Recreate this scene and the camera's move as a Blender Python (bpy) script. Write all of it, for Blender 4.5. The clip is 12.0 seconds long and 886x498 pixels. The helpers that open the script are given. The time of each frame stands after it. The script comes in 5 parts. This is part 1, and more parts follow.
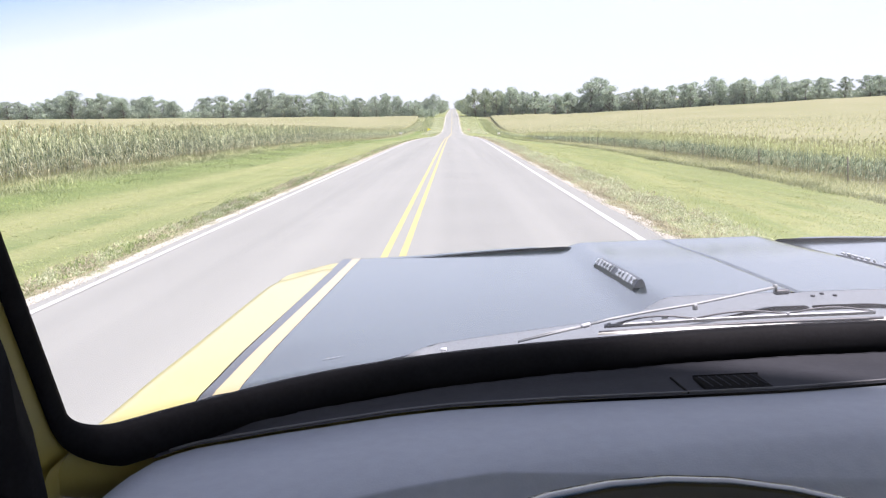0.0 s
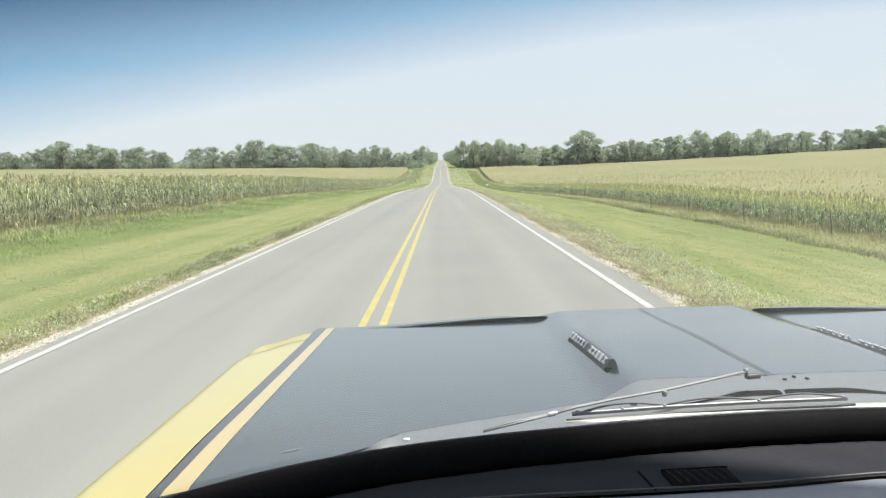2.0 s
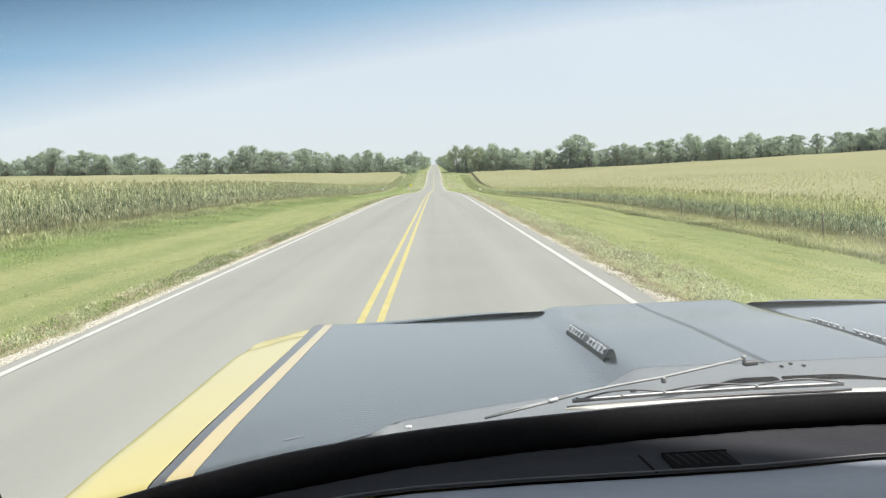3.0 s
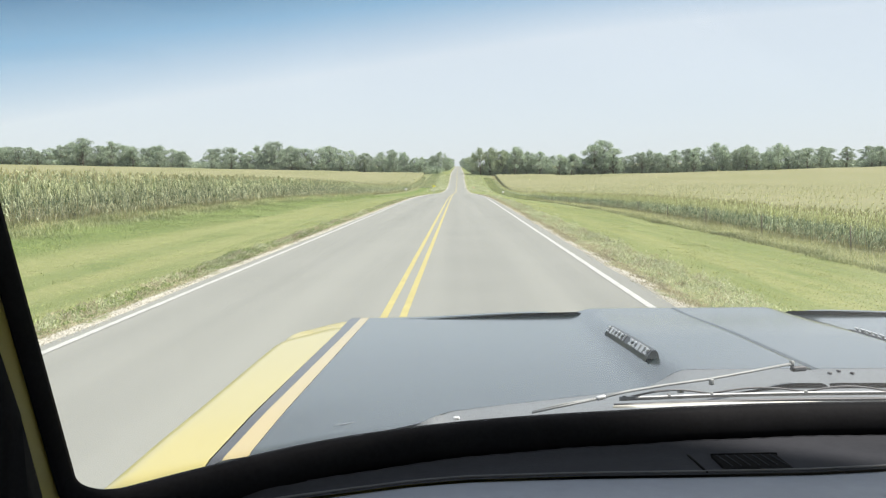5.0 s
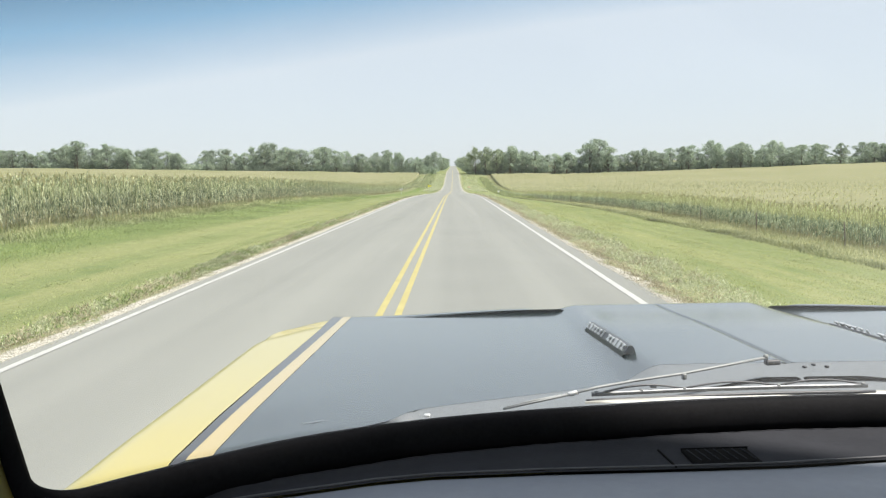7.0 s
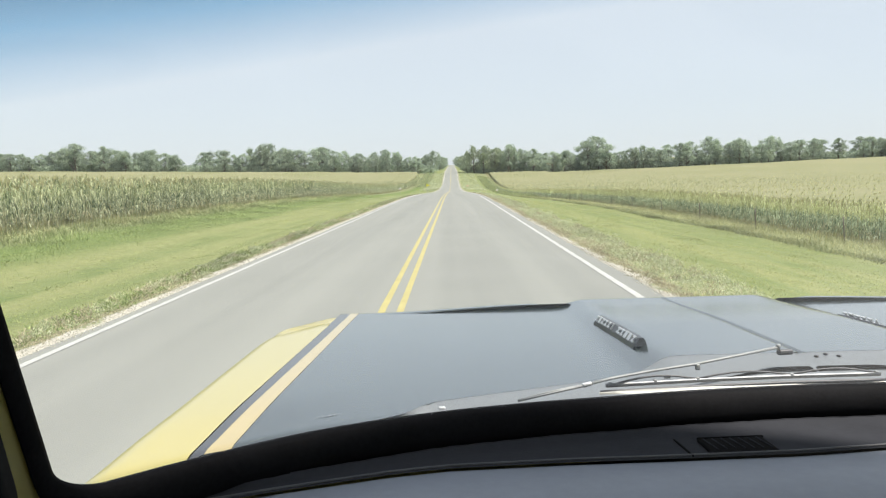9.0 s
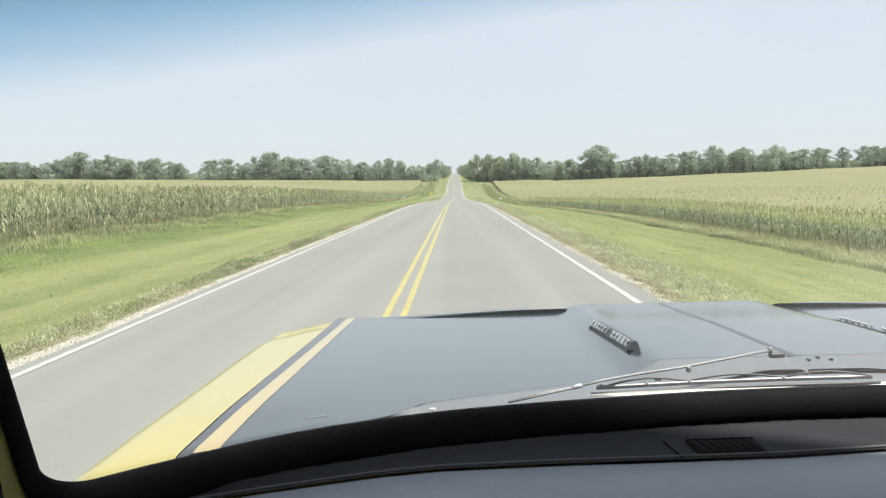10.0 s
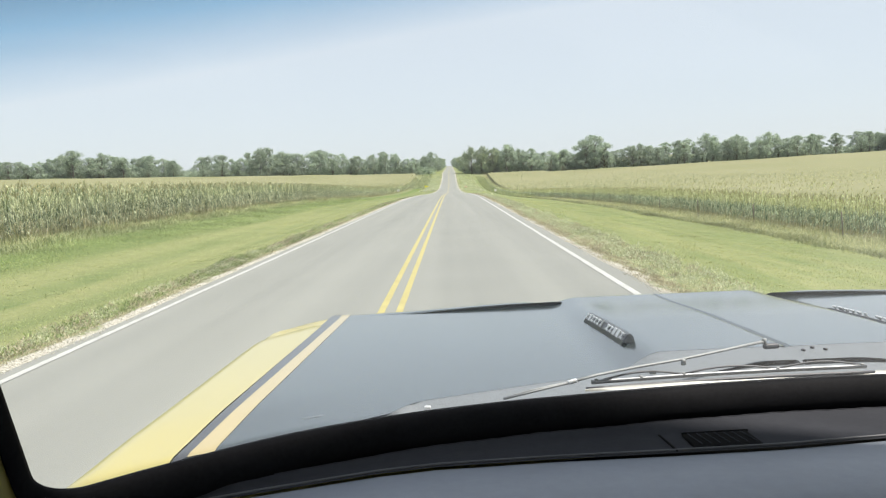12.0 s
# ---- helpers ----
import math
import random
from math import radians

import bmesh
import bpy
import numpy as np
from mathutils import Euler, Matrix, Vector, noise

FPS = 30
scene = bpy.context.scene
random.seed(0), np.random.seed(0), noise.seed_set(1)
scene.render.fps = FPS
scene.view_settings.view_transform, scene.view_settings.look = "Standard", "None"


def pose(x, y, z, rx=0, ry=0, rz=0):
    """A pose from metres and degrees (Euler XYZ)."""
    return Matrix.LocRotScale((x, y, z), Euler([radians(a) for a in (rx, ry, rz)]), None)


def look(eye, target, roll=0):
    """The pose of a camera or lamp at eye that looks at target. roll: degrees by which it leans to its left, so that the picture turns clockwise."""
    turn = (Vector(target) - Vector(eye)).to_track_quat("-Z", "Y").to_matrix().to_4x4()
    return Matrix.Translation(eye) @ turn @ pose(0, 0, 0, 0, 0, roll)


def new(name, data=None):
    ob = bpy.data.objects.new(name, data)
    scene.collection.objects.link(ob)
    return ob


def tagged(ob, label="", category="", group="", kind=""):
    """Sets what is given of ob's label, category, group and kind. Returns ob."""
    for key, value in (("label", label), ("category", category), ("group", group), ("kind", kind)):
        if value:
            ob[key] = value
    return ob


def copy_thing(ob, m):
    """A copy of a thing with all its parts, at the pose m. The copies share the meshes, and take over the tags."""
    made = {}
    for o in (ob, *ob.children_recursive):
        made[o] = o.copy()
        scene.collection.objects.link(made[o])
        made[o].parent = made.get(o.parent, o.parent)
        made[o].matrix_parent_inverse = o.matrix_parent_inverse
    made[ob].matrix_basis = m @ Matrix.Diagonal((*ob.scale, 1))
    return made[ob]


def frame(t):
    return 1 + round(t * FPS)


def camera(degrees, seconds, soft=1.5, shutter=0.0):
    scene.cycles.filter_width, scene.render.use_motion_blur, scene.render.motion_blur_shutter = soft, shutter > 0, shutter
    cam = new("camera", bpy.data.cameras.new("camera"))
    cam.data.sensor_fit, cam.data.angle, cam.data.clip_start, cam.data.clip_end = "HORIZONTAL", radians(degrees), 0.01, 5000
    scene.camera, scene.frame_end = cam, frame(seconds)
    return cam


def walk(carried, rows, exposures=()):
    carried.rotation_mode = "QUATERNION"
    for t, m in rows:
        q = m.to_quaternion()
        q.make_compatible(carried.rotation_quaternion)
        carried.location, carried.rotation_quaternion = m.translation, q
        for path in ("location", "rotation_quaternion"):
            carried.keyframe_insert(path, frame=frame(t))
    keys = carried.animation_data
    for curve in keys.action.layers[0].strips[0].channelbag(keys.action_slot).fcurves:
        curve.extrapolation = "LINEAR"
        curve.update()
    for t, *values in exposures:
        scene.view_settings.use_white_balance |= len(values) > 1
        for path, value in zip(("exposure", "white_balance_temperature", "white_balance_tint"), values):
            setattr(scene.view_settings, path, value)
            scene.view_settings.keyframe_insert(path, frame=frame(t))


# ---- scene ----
cam = camera(62.0, 12.0, soft=1.25)
EXPOSURES = [(0, 1.62, 6150, 25), (0.3, 1.5, 6300, 20), (0.7, 1.33, 6430, 13), (1.5, 1.26, 6480, 10), (3, 1.245, 6500, 10), (12, 1.245, 6500, 10)]
PATH = [
    (0, (0.009, 0.100, 1.776), (-0.029, 2.070, 1.436), -1.81),
    (0.5, (-0.005, 0.098, 1.786), (-0.050, 2.081, 1.531), -1.41),
    (1, (0.007, 0.092, 1.790), (-0.034, 2.081, 1.586), -1.01),
    (1.5, (0.005, 0.096, 1.798), (-0.015, 2.087, 1.609), -1.01),
    (2, (0.040, 0.120, 1.815), (0.036, 2.110, 1.609), -1.60),
    (2.5, (0.039, 0.116, 1.797), (0.049, 2.107, 1.602), -1.60),
    (3, (0.031, 0.111, 1.797), (0.045, 2.102, 1.603), -1.90),
    (5, (-0.008, 0.103, 1.788), (-0.050, 2.094, 1.599), -0.11),
    (5.5, (0.016, 0.105, 1.780), (-0.040, 2.096, 1.604), 0.08),
    (6, (0.012, 0.108, 1.784), (-0.034, 2.100, 1.608), -0.01),
    (6.5, (0.026, 0.108, 1.784), (-0.013, 2.099, 1.602), -0.31),
    (8.5, (0.008, 0.113, 1.777), (-0.009, 2.103, 1.578), -1.20),
    (9, (0.007, 0.107, 1.776), (-0.022, 2.097, 1.584), -1.21),
    (9.5, (0.014, 0.101, 1.767), (-0.022, 2.093, 1.590), -1.41),
    (10, (0.022, 0.103, 1.768), (-0.016, 2.095, 1.599), -1.11),
    (10.5, (0.015, 0.110, 1.769), (-0.016, 2.103, 1.601), -1.41),
    (11, (0.006, 0.099, 1.790), (-0.023, 2.091, 1.612), -1.71),
    (11.5, (0.005, 0.107, 1.778), (-0.020, 2.098, 1.596), -1.81),
    (12, (0.026, 0.107, 1.773), (-0.001, 2.098, 1.584), -2.11),
]
walk(cam, [(t, look(eye, target, roll)) for t, eye, target, roll in PATH], EXPOSURES)

# ---- light ----
SUN_ELEV, SUN_AZ = radians(62), radians(97)      # azimuth from +y towards +x
world = bpy.data.worlds.new("sky")
scene.world = world
world.use_nodes = True
wn = world.node_tree
sky = wn.nodes.new("ShaderNodeTexSky")
sky.sky_type = 'NISHITA'
sky.sun_disc = False
sky.sun_elevation, sky.sun_rotation = SUN_ELEV, SUN_AZ
sky.air_density, sky.dust_density, sky.ozone_density = 1.0, 1.0, 1.5
haze = wn.nodes.new("ShaderNodeMix")                  # thin even summer haze over the clear sky
haze.data_type = 'RGBA'
haze.inputs[0].default_value = 0.85
haze.inputs[7].default_value = (3.74, 4.07, 4.34, 1)
wn.links.new(sky.outputs[0], haze.inputs[6])
wn.links.new(haze.outputs[2], wn.nodes["Background"].inputs[0])
wn.nodes["Background"].inputs[1].default_value = 0.085
sun_data = bpy.data.lights.new("sun", 'SUN')
sun_data.energy, sun_data.angle, sun_data.color = 3.2, radians(4.0), (1.0, 0.95, 0.87)
sun = new("sun", sun_data)
sun.matrix_basis = look((60 * math.sin(SUN_AZ), 60 * math.cos(SUN_AZ), 60 * math.tan(SUN_ELEV)), (0, 0, 0))
rng = np.random.default_rng(7)


# ---- materials ----
def material(name, colour, rough=0.6, metal=0.0, vary=0.15, scale=8.0, bump=0.0, bump_scale=60.0, coat=0.0, fine=None, second=None, spec=0.5):
    """Principled surface with two scales of colour variation and a fine relief."""
    m = bpy.data.materials.new(name)
    m.use_nodes = True
    nt = m.node_tree
    b = nt.nodes["Principled BSDF"]
    b.inputs["Roughness"].default_value, b.inputs["Metallic"].default_value = rough, metal
    b.inputs["Coat Weight"].default_value = coat
    b.inputs["Coat Roughness"].default_value = 0.12
    b.inputs["Specular IOR Level"].default_value = spec
    co = nt.nodes.new("ShaderNodeTexCoord")
    n1, n2 = nt.nodes.new("ShaderNodeTexNoise"), nt.nodes.new("ShaderNodeTexNoise")
    for n, s, d in ((n1, scale, 4), (n2, fine or scale * 11, 6)):
        nt.links.new(co.outputs["Object"], n.inputs["Vector"])
        n.inputs["Scale"].default_value, n.inputs["Detail"].default_value = s, d
    add = nt.nodes.new("ShaderNodeMath")
    add.operation = 'ADD'
    nt.links.new(n1.outputs["Fac"], add.inputs[0]), nt.links.new(n2.outputs["Fac"], add.inputs[1])
    ramp = nt.nodes.new("ShaderNodeMapRange")
    ramp.inputs["From Min"].default_value, ramp.inputs["From Max"].default_value = 0.65, 1.35
    nt.links.new(add.outputs[0], ramp.inputs["Value"])
    mix = nt.nodes.new("ShaderNodeMix")
    mix.data_type = 'RGBA'
    c = np.array(colour)
    c2 = np.array(second) if second else np.clip(c * (1 + vary), 0, 1)
    c1 = c if second else c * (1 - vary)
    mix.inputs[6].default_value, mix.inputs[7].default_value = (*c1, 1), (*c2, 1)
    nt.links.new(ramp.outputs[0], mix.inputs[0])
    nt.links.new(mix.outputs[2], b.inputs["Base Color"])
    if bump:
        n3, bp = nt.nodes.new("ShaderNodeTexNoise"), nt.nodes.new("ShaderNodeBump")
        n3.inputs["Scale"].default_value, n3.inputs["Detail"].default_value = bump_scale, 5
        nt.links.new(co.outputs["Object"], n3.inputs["Vector"])
        bp.inputs["Strength"].default_value, bp.inputs["Distance"].default_value = bump, 0.01
        nt.links.new(n3.outputs["Fac"], bp.inputs["Height"]), nt.links.new(bp.outputs[0], b.inputs["Normal"])
    return m


def leafy(name, low, high, rough=0.55, trans=0.25, spread=0.0, patch=0.0, few=1.0):
    """Leaves and blades: every one has a tone of its own between two colours, and lets some light through."""
    m = bpy.data.materials.new(name)
    m.use_nodes = True
    nt = m.node_tree
    b, out = nt.nodes["Principled BSDF"], nt.nodes["Material Output"]
    b.inputs["Roughness"].default_value = rough
    b.inputs["Specular IOR Level"].default_value = 0.3
    geo, mix = nt.nodes.new("ShaderNodeNewGeometry"), nt.nodes.new("ShaderNodeMix")
    mix.data_type = 'RGBA'
    mix.inputs[6].default_value, mix.inputs[7].default_value = (*low, 1), (*high, 1)
    share = nt.nodes.new("ShaderNodeMath")             # few > 1: light leaves are rarer than dark ones
    share.operation = 'POWER'
    share.inputs[1].default_value = few
    nt.links.new(geo.outputs["Random Per Island"], share.inputs[0]), nt.links.new(share.outputs[0], mix.inputs[0])
    info, tone, hue = nt.nodes.new("ShaderNodeObjectInfo"), nt.nodes.new("ShaderNodeMapRange"), nt.nodes.new("ShaderNodeHueSaturation")
    tone.inputs["To Min"].default_value, tone.inputs["To Max"].default_value = 1 - spread, 1 + spread
    nt.links.new(info.outputs["Random"], tone.inputs["Value"])
    if patch:                                          # broad lighter and darker growth
        co, tx, mr, mul = nt.nodes.new("ShaderNodeTexCoord"), nt.nodes.new("ShaderNodeTexNoise"), nt.nodes.new("ShaderNodeMapRange"), nt.nodes.new("ShaderNodeMath")
        tx.inputs["Scale"].default_value, tx.inputs["Detail"].default_value = 0.28, 4
        nt.links.new(co.outputs["Object"], tx.inputs["Vector"]), nt.links.new(tx.outputs["Fac"], mr.inputs["Value"])
        mr.inputs["From Min"].default_value, mr.inputs["From Max"].default_value = 0.36, 0.64
        mr.inputs["To Min"].default_value, mr.inputs["To Max"].default_value = 1 - patch, 1 + patch
        mul.operation = 'MULTIPLY'
        nt.links.new(tone.outputs[0], mul.inputs[0]), nt.links.new(mr.outputs[0], mul.inputs[1]), nt.links.new(mul.outputs[0], hue.inputs["Value"])
    else:
        nt.links.new(tone.outputs[0], hue.inputs["Value"])
    nt.links.new(mix.outputs[2], hue.inputs["Color"])
    nt.links.new(hue.outputs[0], b.inputs["Base Color"])
    tr, ms = nt.nodes.new("ShaderNodeBsdfTranslucent"), nt.nodes.new("ShaderNodeMixShader")
    nt.links.new(hue.outputs[0], tr.inputs[0])
    ms.inputs[0].default_value = trans
    nt.links.new(b.outputs[0], ms.inputs[1]), nt.links.new(tr.outputs[0], ms.inputs[2])
    nt.links.new(ms.outputs[0], out.inputs["Surface"])
    return m


def ground_material():
    """Soil and turf: gravel edge, weedy verge, mown grass, rank grass and field soil lie in strips along the road."""
    m = bpy.data.materials.new("roadside ground")
    m.use_nodes = True
    nt = m.node_tree
    b = nt.nodes["Principled BSDF"]
    b.inputs["Roughness"].default_value = 0.95
    b.inputs["Specular IOR Level"].default_value = 0.1
    N, L = nt.nodes.new, nt.links.new
    co, sep = N("ShaderNodeTexCoord"), N("ShaderNodeSeparateXYZ")
    L(co.outputs["Object"], sep.inputs[0])

    def tex(scale, detail=5):
        n = N("ShaderNodeTexNoise")
        n.inputs["Scale"].default_value, n.inputs["Detail"].default_value = scale, detail
        L(co.outputs["Object"], n.inputs["Vector"])
        return n.outputs["Fac"]

    def math_node(op, a, bb):
        n = N("ShaderNodeMath")
        n.operation = op
        for i, v in enumerate((a, bb)):
            if isinstance(v, (int, float)):
                n.inputs[i].default_value = v
            else:
                L(v, n.inputs[i])
        return n.outputs[0]

    def two(fac, c1, c2, lo=0.4, hi=0.6):
        r, x = N("ShaderNodeMapRange"), N("ShaderNodeMix")
        x.data_type = 'RGBA'
        r.inputs["From Min"].default_value, r.inputs["From Max"].default_value = lo, hi
        L(fac, r.inputs["Value"]), L(r.outputs[0], x.inputs[0])
        for i, c in ((6, c1), (7, c2)):
            if isinstance(c, tuple):
                x.inputs[i].default_value = (*c, 1)
            else:
                L(c, x.inputs[i])
        return x.outputs[2]

    off = math_node('ABSOLUTE', math_node('ADD', sep.outputs["X"], 0.75), 0.0)     # metres from the road's middle
    wob = math_node('ADD', off, math_node('MULTIPLY', math_node('SUBTRACT', tex(1.1, 4), 0.5), 1.1))
    wide = math_node('ADD', off, math_node('MULTIPLY', math_node('SUBTRACT', tex(0.25, 3), 0.5), 2.4))
    gravel = two(tex(38), GRAVEL_A, GRAVEL_B)
    weed = two(tex(9), (0.14, 0.17, 0.07), (0.25, 0.24, 0.135))
    along, streak = N("ShaderNodeMapping"), N("ShaderNodeTexNoise")      # mowing passes run along the road
    along.inputs["Scale"].default_value = (0.75, 0.035, 1.0)
    L(co.outputs["Object"], along.inputs["Vector"]), L(along.outputs[0], streak.inputs["Vector"])
    streak.inputs["Scale"].default_value, streak.inputs["Detail"].default_value = 1.0, 3
    lawn = two(tex(14), two(tex(0.7), (0.112, 0.147, 0.052), (0.163, 0.191, 0.076), 0.36, 0.58), two(tex(0.23), (0.192, 0.208, 0.092), (0.130, 0.167, 0.060)))
    lawn = two(streak.outputs["Fac"], lawn, two(tex(5), (0.178, 0.200, 0.080), (0.222, 0.232, 0.104)), 0.46, 0.64)
    rank = two(tex(3), (0.13, 0.16, 0.065), (0.22, 0.22, 0.125))
    field = two(tex(2), (0.13, 0.14, 0.06), (0.20, 0.18, 0.10))
    c = two(wob, gravel, weed, 4.0, 4.12)
    c = two(wob, c, lawn, 4.6, 5.4)
    lush = two(tex(7), (0.085, 0.125, 0.035), (0.145, 0.185, 0.06))
    west = math_node('MULTIPLY', wide, math_node('SIGN', math_node('ADD', sep.outputs["X"], 0.75), 0.0))
    c = two(west, lush, c, -13.0, -10.6)
    c = two(wide, c, rank, 14.6, 15.6)
    c = two(wide, c, field, 20.0, 22.0)
    L(c, b.inputs["Base Color"])
    bp = N("ShaderNodeBump")
    bp.inputs["Strength"].default_value, bp.inputs["Distance"].default_value = 0.9, 0.05
    L(tex(16, 8), bp.inputs["Height"]), L(bp.outputs[0], b.inputs["Normal"])
    return m


def asphalt_material():
    """Worn asphalt: lengthwise wheel tracks, broad faded patches, stone grain."""
    m = material("worn grey asphalt", (0.165, 0.170, 0.155), 0.9, second=(0.203, 0.208, 0.190), scale=0.35, fine=45, bump=0.35, bump_scale=90, spec=0.25)
    nt = m.node_tree
    N, L = nt.nodes.new, nt.links.new
    b = nt.nodes["Principled BSDF"]
    base = b.inputs["Base Color"].links[0].from_socket
    co, mp, tx, mr, mx = N("ShaderNodeTexCoord"), N("ShaderNodeMapping"), N("ShaderNodeTexNoise"), N("ShaderNodeMapRange"), N("ShaderNodeMix")
    mp.inputs["Scale"].default_value = (1.1, 0.018, 1.0)
    L(co.outputs["Object"], mp.inputs["Vector"]), L(mp.outputs[0], tx.inputs["Vector"])
    tx.inputs["Scale"].default_value, tx.inputs["Detail"].default_value = 1.0, 4
    mr.inputs["From Min"].default_value, mr.inputs["From Max"].default_value = 0.35, 0.65
    mr.inputs["To Max"].default_value = 0.7
    L(tx.outputs["Fac"], mr.inputs["Value"])
    mx.data_type = 'RGBA'
    mx.inputs[7].default_value = (0.232, 0.237, 0.214, 1)
    L(mr.outputs[0], mx.inputs[0]), L(base, mx.inputs[6]), L(mx.outputs[2], b.inputs["Base Color"])
    return m


